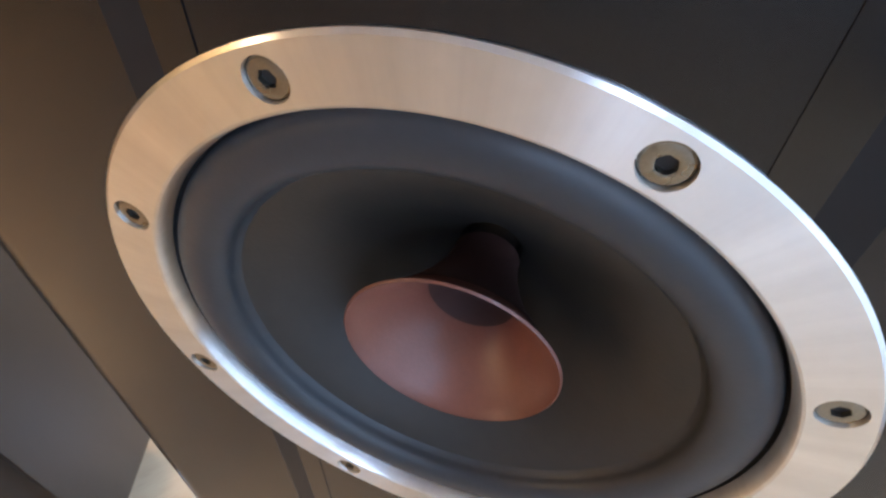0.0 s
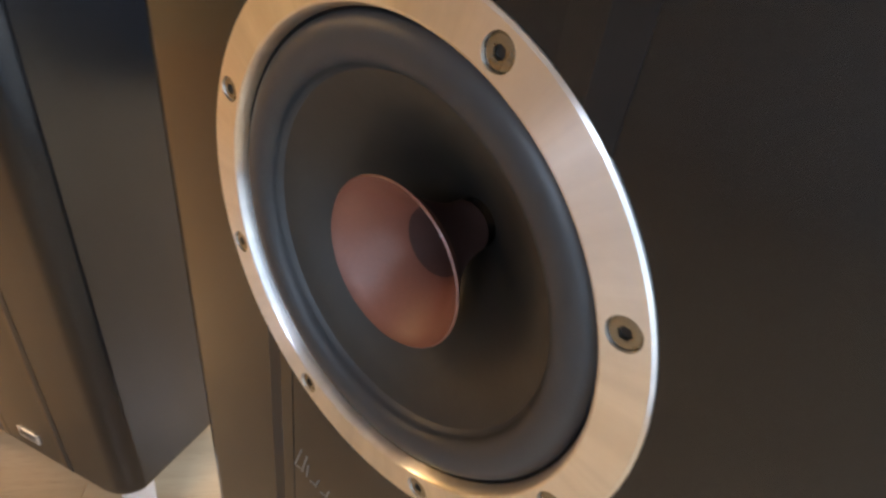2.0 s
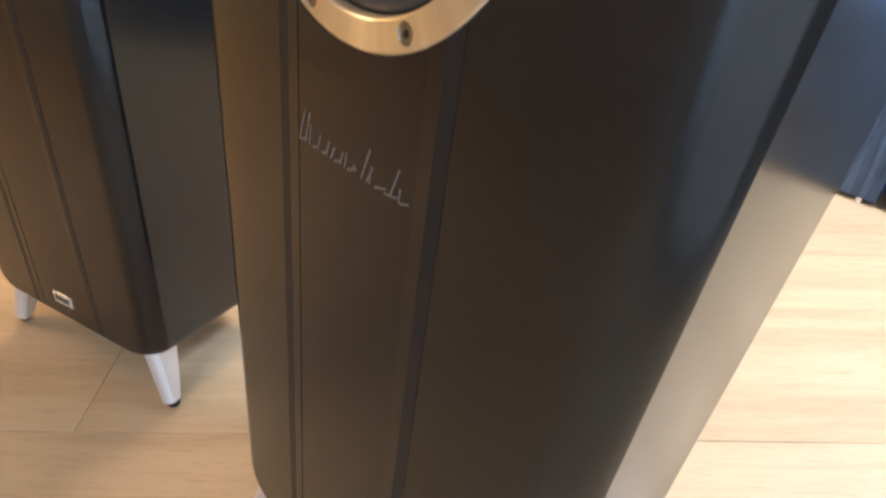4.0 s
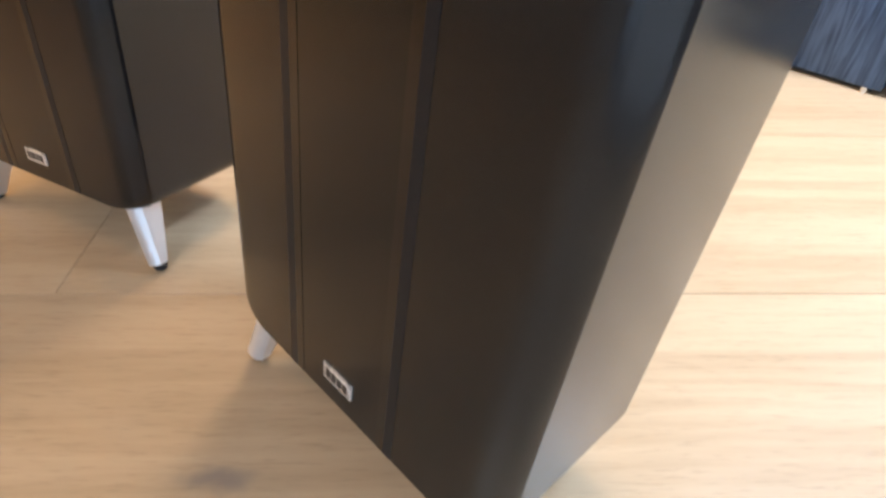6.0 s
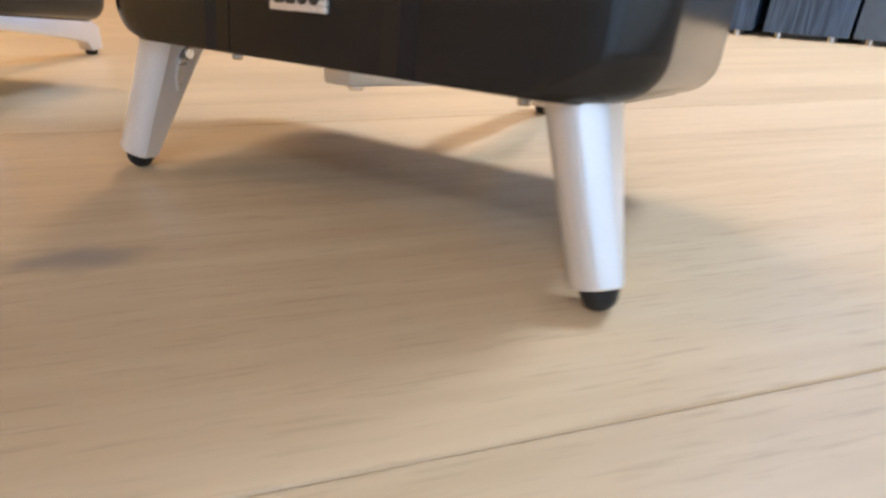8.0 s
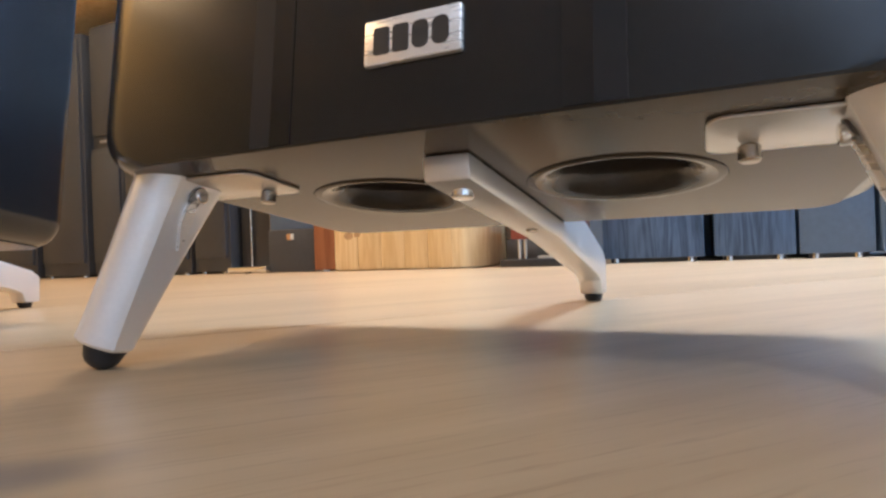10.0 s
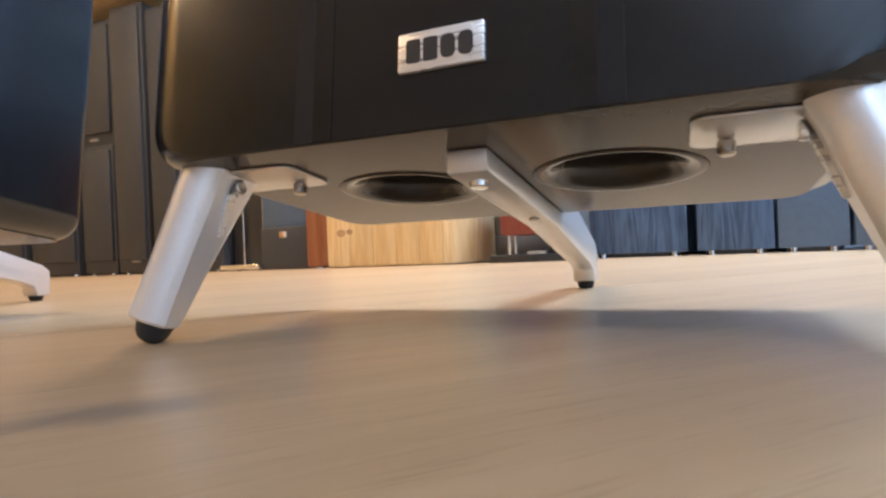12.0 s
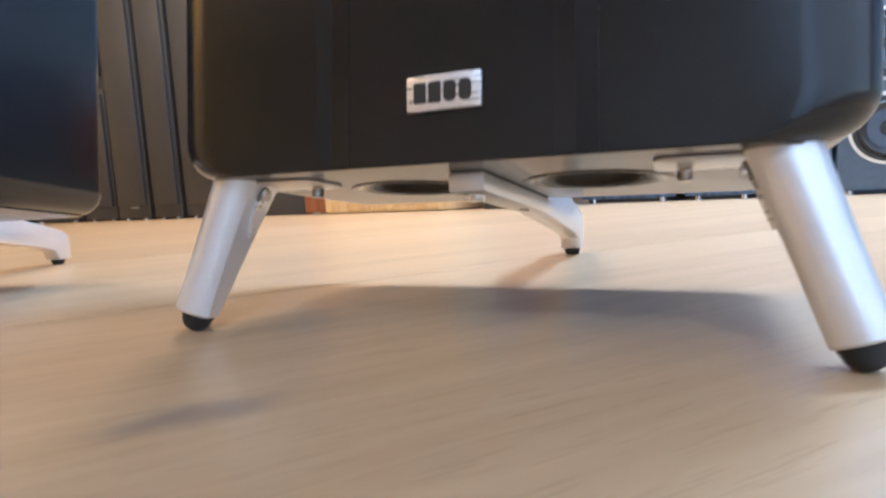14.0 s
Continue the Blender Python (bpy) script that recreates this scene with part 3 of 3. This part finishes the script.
        part("block", prism_bm(rounded_rect(x, x + 0.0072, -0.6470, -0.6356, 0.0012 if k < 2 else 0.0030, 3), 1, -0.0025, -0.0020), INK, badge)
    # ports
    for s in (-1, 1):
        prof = [(0.0445, 0.004), (0.0440, -0.0006)]
        for k in range(8):
            t = radians(90 * k / 7)
            prof.append((0.031 + 0.013 * (1 - math.sin(t)), -0.0007 + 0.016 * (1 - math.cos(t))))
        prof += [(0.031, 0.14), (0.0, 0.14)]
        bm = lathe_bm(prof, 64)
        bm.transform(Matrix.Translation((s * PORT_X, PORT_Y, BASE_V)) @ Matrix.Rotation(radians(90), 4, "X"))
        port = part("port", bm, PORT, top, "black flared bass port", FACE)
        bm = lathe_bm([(PORT_R - 0.0034, 0.003), (PORT_R - 0.0034, -0.0003), (PORT_R - 0.0042, -0.0007), (0.0440, -0.0007), (0.0438, 0.003)], 64)
        bm.transform(Matrix.Translation((s * PORT_X, PORT_Y, BASE_V)) @ Matrix.Rotation(radians(90), 4, "X"))
        part("flange", bm, UNDER, port, "grey port flange")
    # legs
    for s in (-1, 1):
        leg = part("leg", leg_bm(s), CAST, top, "satin cast aluminium leg", None, 17)
        tip = [(0.0, -0.004), (0.0104, -0.004), (0.0106, 0.0015), (0.0098, 0.0042)] + [(0.0096 * math.cos(radians(a)), 0.0045 + 0.0083 * math.sin(radians(a))) for a in (20, 40, 60, 75)] + [(0.0, 0.0128)]
        foot = lathe_bm(tip, 32)
        foot.transform(Matrix.Translation((s * 0.1895, -0.0815, 0.0125)) @ Vector((s * 0.0315, -0.0215, -0.0935)).to_track_quat("Y", "Z").to_matrix().to_4x4())
        part("rubber_foot", foot, RUBBER, leg)
        # slot in the inner flank, with the clamping bolt at its head
        # no recess is cut: grey inlay for shade, bright inlay for the lit wall
        part("slot", flank_bm(s, 0.12, 0.27, 0.0096, 0.0078, 0.0068, 0.0016), SLOT_SHADE, leg, "grey inlay for the slot's shade round the bolt")
        part("slot_lit_wall", flank_bm(s, 0.20, 0.48, 0.0078, 0.0050, 0.0092, 0.0023), PLATE, leg)
        hx, hy, hz = flank(s, 0.17, 0.0080)
        part("bolt", rod_bm((hx + s * 0.004, hy, hz), (hx - s * 0.0045, hy, hz - 0.0005), 0.0042, 0.0040, 20, 0.0006), CHROME, leg)
        xs = sorted((s * 0.103, s * 0.172))
        plate = prism_bm(rounded_rect(xs[0], xs[1], 0.024, 0.070, 0.008, 5), 2, BASE_V - 0.0016, BASE_V - 0.0002, 0.0005)
        part("flange", plate, FLANGE, leg, "polished mounting flange", FACE)
        part("bolt", rod_bm((s * 0.1186, 0.058, BASE_V - 0.002), (s * 0.1186, 0.058, BASE_V - 0.0092), 0.0042, 0.0042, 28, 0.0010), NICKEL, leg, "", FACE)
    # rear arm
    ha = 0.0112
    arm_side = [(0.032, -0.6793), (0.222, -0.6793), (0.248, -0.6625), (0.270, -0.6600), (0.396, -0.6790), (0.410, -0.6860), (0.413, -0.7200), (0.390, -0.7225), (0.383, -0.7100), (0.360, -0.7055), (0.300, -0.7010), (0.200, -0.6930), (0.034, -0.6912)]
    arm = part("rear_arm", prism_bm(arm_side, 0, -ha, ha, 0.0018), CAST, top, "satin aluminium outrigger arm", FACE)
    # not a real part: strip added for the arm's dark reflection
    part("reflection_strip", box_bm(-ha + 0.001, ha - 0.001, 0.034, 0.066, -0.6806, -0.6788, 0.0004), ARM_REFLECTION, arm, "added grey strip for the arm's dark reflection")
    part("bolt", rod_bm((0.0080, 0.228, -0.681), (0.0080, 0.228, -0.6735), 0.0026, 0.0024, 16, 0.0005), CHROME, arm)
    part("bolt", rod_bm((0, 0.053, -0.6895), (0, 0.053, -0.6950), 0.0056, 0.0052, 28, 0.0008), CHROME, arm)
    part("bolt", rod_bm((0.002, 0.165, -0.691), (0.002, 0.165, -0.6938), 0.004, 0.0036, 20), SCREW, arm)
    foot = lathe_bm([(0.0, 0.0), (0.0060, 0.0), (0.0082, 0.0022), (0.0090, 0.008), (0.0088, 0.0125), (0.0, 0.013)], 32)
    foot.transform(Matrix.Translation((0, 0.3005, 0.0)) @ Matrix.Rotation(radians(90), 4, "X"))
    rf = part("rubber_foot", foot, RUBBER, arm)
    rf.matrix_basis = FACE.inverted()
    return top


SPEAKER = floor_speaker()
copy_thing(SPEAKER, pose(-0.6429, -0.0861, 0, 0, 0, 18.68))

# ---- things along the back of the shop ----


def back_cabinet(name, label, x0, x1, y, depth, h, mat, feet=0.012, grille=None, mark=None, group="", z=0.0, plinth=True):
    """A box loudspeaker on small feet; its front stands at y."""
    t = thing(name, label, "loudspeaker", group=group)
    part("cabinet", box_bm(x0, x1, y, y + depth, z + feet, z + h, 0.003), mat, t)
    if grille:
        part("front_panel", box_bm(x0 + 0.012, x1 - 0.012, y - 0.012, y + 0.001, z + feet + 0.05, z + h - 0.02, 0.003), grille, t)
    if plinth and feet:
        part("plinth", box_bm(x0 + 0.02, x1 - 0.02, y + 0.015, y + depth - 0.02, z + 0.0015, z + feet + 0.001), SLAB, t)
    if feet:
        for fx in (x0 + 0.035, x1 - 0.035):
            for fy in (y + 0.012, y + depth - 0.03):
                part("foot", rod_bm((fx, fy, z), (fx, fy, z + feet + 0.001), 0.010, 0.009, 16), CHROME, t)
    if mark:
        mx, mz, w, hh, mm = mark
        part("label_plate", box_bm(mx - w / 2, mx + w / 2, y - 0.0145 if grille else y - 0.002, y, mz - hh / 2, mz + hh / 2, 0.0006), mm, t)
    return t


G = "row of loudspeakers along the wall"
back_cabinet("box_speaker", "black ash veneered box loudspeaker on small feet", -0.155, 0.108, 1.400, 0.48, 0.43, ASH, group=G)
back_cabinet("box_speaker", "black ash veneered box loudspeaker on small feet", 0.132, 0.318, 1.402, 0.48, 0.43, ASH, group=G)
back_cabinet("box_speaker", "smooth graphite box loudspeaker on small feet", 0.326, 0.484, 1.404, 0.48, 0.44, DARKBOX, group=G)


def studio_monitor(x0, x1, y, depth, h):
    t = thing("monitor_speaker", "grey box loudspeaker with round exposed woofers", "loudspeaker", group=G)
    part("cabinet", box_bm(x0, x1, y, y + depth, 0.012, h, 0.006), DARKBOX, t)
    cx = (x0 + x1) / 2
    for cz in (0.165, 0.37):
        w = lathe_bm([(0.082, 0.002), (0.082, -0.004), (0.074, -0.006), (0.070, -0.003), (0.064, -0.010), (0.056, -0.004), (0.030, 0.012), (0.028, 0.002), (0.0, -0.008)], 64)
        w.transform(Matrix.Translation((cx, y, cz)))
        wo = part("woofer", w, SURROUND, t, "black woofer in a bright ring")
        r = lathe_bm([(0.090, 0.001), (0.090, -0.004), (0.083, -0.005), (0.082, 0.001)], 64)
        r.transform(Matrix.Translation((cx, y, cz)))
        part("ring", r, CAST, wo)
    for fx in (x0 + 0.03, x1 - 0.03):
        for fy in (y + 0.02, y + depth - 0.03):
            part("foot", rod_bm((fx, fy, 0), (fx, fy, 0.013), 0.010, 0.009, 16), CHROME, t)


studio_monitor(0.494, 0.715, 1.398, 0.32, 0.62)
# small stand with chrome post and red-brown box
st = thing("chrome_stand", "black slab stand with chrome posts", "speaker stand")
part("base", box_bm(-0.425, -0.200, 1.285, 1.52, 0, 0.022, 0.002), SLAB, st)
for px, py in ((-0.372, 1.31), (-0.36, 1.33), (-0.24, 1.48)):
    part("post", rod_bm((px, py, 0.021), (px, py, 0.078), 0.005, 0.005, 16), CHROME, st)
part("foot_plate", box_bm(-0.318, -0.266, 1.30, 1.33, 0.0225, 0.030, 0.001), WHITE, st)
rb = thing("red_box", "red-brown stained wooden box on a chrome stand", "box")
part("body", box_bm(-0.392, -0.205, 1.292, 1.50, 0.0785, 0.30, 0.003), REDWOOD, rb)

for z0, z1 in ((0.0, 0.082), (0.084, 0.20), (0.202, 0.34)):
    cb = thing("carton", "plain grey cardboard carton in a stack", "carton", group="stack of cartons")
    part("box", box_bm(-0.482, -0.30, 1.53, 1.80, z0, z1, 0.003), CARD, cb)

# pine chest with rounded corner, made of upright boards
chest = thing("pine_chest", "yellow pine board chest with a rounded edge", "chest")
edges = [-0.993, -0.905, -0.82, -0.738, -0.657, -0.576]
for a, b in zip(edges, edges[1:]):
    part("board", box_bm(a + 0.0006, b - 0.0006, 1.300, 1.318, 0.004, 0.42, 0.0012), PINE, chest)
corner = [(-0.5755, 1.3005)] + [(-0.5755 + 0.088 * math.sin(radians(a)), 1.3885 - 0.088 * math.cos(radians(a))) for a in range(10, 91, 10)] + [(-0.4875, 1.60), (-0.5755, 1.60)]
part("corner_post", prism_bm(corner, 2, 0.004, 0.42), PINE, chest)
part("carcass", box_bm(-0.992, -0.577, 1.319, 1.60, 0.0, 0.415), PINE, chest)
kn = [(-0.938, 0.113, 0.017, 0.012), (-0.906, 0.116, 0.012, 0.009)]
KNOT = material("pine_knot", (0.50, 0.31, 0.15), 0.5, 0, 0.25, 80)
for kx, kz, rx, rz in kn:
    part("knot", prism_bm([(kx + rx * math.cos(2 * math.pi * k / 20), kz + rz * math.sin(2 * math.pi * k / 20)) for k in range(20)], 1, 1.2996, 1.301), KNOT, chest)
back_cabinet("bookshelf_speaker", "narrow cherry veneered loudspeaker standing upright", -1.082, -1.000, 1.31, 0.28, 0.43, CHERRY, 0.006, plinth=False)

bx = thing("subwoofer", "dark blue-grey subwoofer with a small amber label", "subwoofer")
part("body", box_bm(-1.29, -1.088, 1.34, 1.66, 0.0, 0.40, 0.004), DARKBOX, bx)
part("lower_panel", box_bm(-1.288, -1.090, 1.327, 1.341, 0.0, 0.148, 0.003), GREYBOX, bx)
part("label_plate", box_bm(-1.206, -1.190, 1.3245, 1.3275, 0.112, 0.132, 0.0006), ORANGE, bx)
part("label_plate", box_bm(-1.1895, -1.178, 1.3245, 1.3275, 0.112, 0.132, 0.0006), WHITE, bx)
eq = thing("amplifier_rack", "black gloss cabinet on a silver base bar", "cabinet")
part("body", box_bm(-1.44, -1.295, 1.36, 1.65, 0.022, 0.42, 0.004), SLAB, eq)
part("base_bar", box_bm(-1.455, -1.280, 1.30, 1.36, 0.004, 0.022, 0.003), CHROME, eq)
for fx in (-1.385, -1.295):
    part("foot", rod_bm((fx, 1.33, 0), (fx, 1.33, 0.005), 0.010, 0.010, 16), RUBBER, eq)
    part("upright", rod_bm((fx, 1.352, 0.012), (fx, 1.352, 0.40), 0.004, 0.004, 12), CHROME, eq)
L = "anthracite tower loudspeaker with cloth front, standing close to others"
back_cabinet("tower_speaker", L, -1.63, -1.455, 1.32, 0.30, 1.0, GREYBOX, 0.008, GREYBOX, group=G)
back_cabinet("tower_speaker", L, -1.785, -1.638, 1.31, 0.30, 1.02, GREYBOX, 0.008, GREYBOX, group=G)
back_cabinet("tower_speaker", L, -1.965, -1.793, 1.30, 0.30, 1.05, GREYBOX, 0.008, GREYBOX, (-1.86, 0.05, 0.04, 0.007, CARD), group=G)
low = back_cabinet("low_speaker", "anthracite box loudspeaker under another one", -2.16, -1.975, 1.30, 0.30, 0.52, GREYBOX, 0.008, GREYBOX, group=G)
back_cabinet("bookshelf_speaker", "anthracite box loudspeaker stacked on a lower one", -2.16, -1.975, 1.31, 0.28, 0.50, GREYBOX, 0.0, GREYBOX, (-2.08, 0.545, 0.04, 0.010, CARD), group=G, z=0.521)
back_cabinet("tower_speaker", L, -2.47, -2.185, 1.29, 0.30, 1.0, GREYBOX, 0.008, GREYBOX, group=G)
back_cabinet("tower_speaker", L, -2.80, -2.50, 1.28, 0.30, 0.95, GREYBOX, 0.008, GREYBOX, group=G)
sh = thing("wall_shelf", "light wooden wall shelf over the loudspeakers", "shelf")
part("board", box_bm(-2.9, -1.46, 1.24, 1.90, 1.13, 1.17, 0.003), PINE, sh)

# ---- the room ----


def wall_piece(name, x0, x1, y0, y1, z0, z1, mat):
    return tagged(part(name, box_bm(x0, x1, y0, y1, z0, z1), mat), "plain painted shop wall", "wall", kind="structure")


X0, X1, Y0, Y1, ZC = -3.2, 1.15, -3.4, 1.9, 2.25
NX0, NX1, NZ0, NZ1 = -1.45, 0.32, 0.44, 2.0
wall_piece("wall_north", X0 - 0.15, NX0, Y1, Y1 + 0.15, 0, ZC, WALL_BLUE)
wall_piece("wall_north_end", NX1, X1 + 0.15, Y1, Y1 + 0.15, 0, ZC, WALL_BLUE)
wall_piece("wall_north_sill", NX0, NX1, Y1, Y1 + 0.15, 0, NZ0, WALL_BLUE)
wall_piece("wall_north_lintel", NX0, NX1, Y1, Y1 + 0.15, NZ1, ZC, WALL_BLUE)
win = tagged(thing("window_2", "shop window with grey frame above a chest", "window"), kind="structure")
for nm, q in (("frame_bottom", (NX0, NX1, NZ0, NZ0 + 0.06)), ("frame_top", (NX0, NX1, NZ1 - 0.06, NZ1)), ("frame_side", (NX0, NX0 + 0.06, NZ0 + 0.06, NZ1 - 0.06)), ("frame_side", (NX1 - 0.06, NX1, NZ0 + 0.06, NZ1 - 0.06))):
    part(nm, box_bm(q[0], q[1], Y1 + 0.03, Y1 + 0.09, q[2], q[3], 0.003), FRAME_PAINT, win)
pane = part("pane", box_bm(NX0 + 0.06, NX1 - 0.06, Y1 + 0.055, Y1 + 0.065, NZ0 + 0.06, NZ1 - 0.06), GLASS, win)
pane.visible_shadow = False
wall_piece("wall_south", X0 - 0.15, X1 + 0.15, Y0 - 0.15, Y0, 0, ZC, WALL)
wall_piece("wall_west", X0 - 0.15, X0, Y0, Y1, 0, ZC, WALL_YELLOW)
WY0, WY1, WZ0, WZ1 = -3.0, 1.2, 0.08, 2.0
tagged(part("wall_east", box_bm(X1, X1 + 0.15, Y0, WY0, 0, ZC), WALL), "plain painted shop wall beside a window", "wall", kind="structure")
wall_piece("wall_east_end", X1, X1 + 0.15, WY1, Y1, 0, ZC, WALL)
wall_piece("wall_east_sill", X1, X1 + 0.15, WY0, WY1, 0, WZ0, WALL)
wall_piece("wall_east_lintel", X1, X1 + 0.15, WY0, WY1, WZ1, ZC, WALL)
win = tagged(thing("window_1", "large shop window with grey frame", "window"), kind="structure")
for nm, a in (("frame_bottom", (WY0, WY1, WZ0, WZ0 + 0.06)), ("frame_top", (WY0, WY1, WZ1 - 0.06, WZ1)), ("frame_side", (WY0, WY0 + 0.06, WZ0 + 0.06, WZ1 - 0.06)), ("frame_side", (WY1 - 0.06, WY1, WZ0 + 0.06, WZ1 - 0.06)), ("mullion", (0.24, 0.30, WZ0 + 0.06, WZ1 - 0.06)), ("mullion", (-1.43, -1.37, WZ0 + 0.06, WZ1 - 0.06))):
    part(nm, box_bm(X1 + 0.03, X1 + 0.09, *a, 0.003), FRAME_PAINT, win)
for a, b in ((WY0 + 0.06, -1.43), (-1.37, 0.24), (0.30, WY1 - 0.06)):
    pane = part("pane", box_bm(X1 + 0.055, X1 + 0.065, a, b, WZ0 + 0.06, WZ1 - 0.06), GLASS, win)
    pane.visible_shadow = False
tagged(part("ceiling", box_bm(X0 - 0.15, X1 + 0.15, Y0 - 0.15, Y1 + 0.15, ZC, ZC + 0.1), CEIL), "white painted shop ceiling", "ceiling", kind="structure")
for lx, ly, lp, lc in LAMPS:
    cl = thing("ceiling_light", "square warm white ceiling light" if lc in (WARM, AMBER) else "square neutral white ceiling light", "lamp")
    part("housing", box_bm(lx - 0.28, lx + 0.28, ly - 0.28, ly + 0.28, 2.212, 2.25, 0.004), FRAME_PAINT, cl)
    part("diffuser", box_bm(lx - 0.25, lx + 0.25, ly - 0.25, ly + 0.25, 2.206, 2.2135), LAMP_WARM if lc in (WARM, AMBER) else LAMP_NEUTRAL, cl)
tagged(part("ground", box_bm(-60, 60, -60, 60, -0.20, -0.12), GROUND), "grey paving outside the shop", "ground", kind="structure")

# floor boards, laid aslant to the loudspeakers
floor = tagged(part("floor", box_bm(X0 - 0.02, X1 + 0.02, Y0 - 0.02, Y1 + 0.02, -0.06, -0.004), JOINT), "pale oiled oak plank floor", "floor", kind="structure")
dirv = Vector((math.cos(radians(ANGLE)), math.sin(radians(ANGLE))))
nrm = Vector((-dirv.y, dirv.x))
rng = random.Random(4)
shared = {}
PLANK_L = 2.2


def plank_mesh(p, mat):
    """A board's mesh: shared where it lies free in the room, cut to fit along the walls."""
    m = pose(p.x, p.y, 0, 0, 0, ANGLE)
    bm = box_bm(-PLANK_L / 2 + 0.0002, PLANK_L / 2 - 0.0002, -PLANK_W / 2 + 0.0002, PLANK_W / 2 - 0.0002, -0.006, 0.0, 0.0011, 1)
    spots = [m @ v.co for v in bm.verts]
    free = all(X0 < v.x < X1 and Y0 < v.y < Y1 for v in spots)
    if free and mat.name in shared:
        bm.free()
        return shared[mat.name]
    if not free:
        back = m.inverted()
        for at, out in (((X0 - 0.01, 0, 0), (-1, 0, 0)), ((X1 + 0.01, 0, 0), (1, 0, 0)), ((0, Y0 - 0.01, 0), (0, -1, 0)), ((0, Y1 + 0.01, 0), (0, 1, 0))):
            bmesh.ops.bisect_plane(bm, geom=bm.verts[:] + bm.edges[:] + bm.faces[:], plane_co=back @ Vector(at), plane_no=back.to_3x3() @ Vector(out), clear_outer=True)
        if len(bm.faces) < 2:
            bm.free()
            return None
    me = mesh_from("plank", bm, mat)
    if free:
        shared[mat.name] = me
    return me


for row in range(-12, 12):
    o = OFF + (row + 0.5) * PLANK_W
    s = {-1: 0.9, 0: KNOT_BOARD - 1.1, 1: -0.503}.get(row, rng.uniform(-1.0, 1.0))
    start = s - PLANK_L * 3
    for k in range(6):
        p = dirv * (start + PLANK_L * (k + 0.5)) + nrm * o
        me = plank_mesh(p, OAK_KNOT if row == 0 and k == 3 else OAK_BROWN if row == -1 else OAK)
        if me:
            pl = new("plank", me)
            pl.parent = floor
            pl.matrix_basis = pose(p.x, p.y, 0, 0, 0, ANGLE)
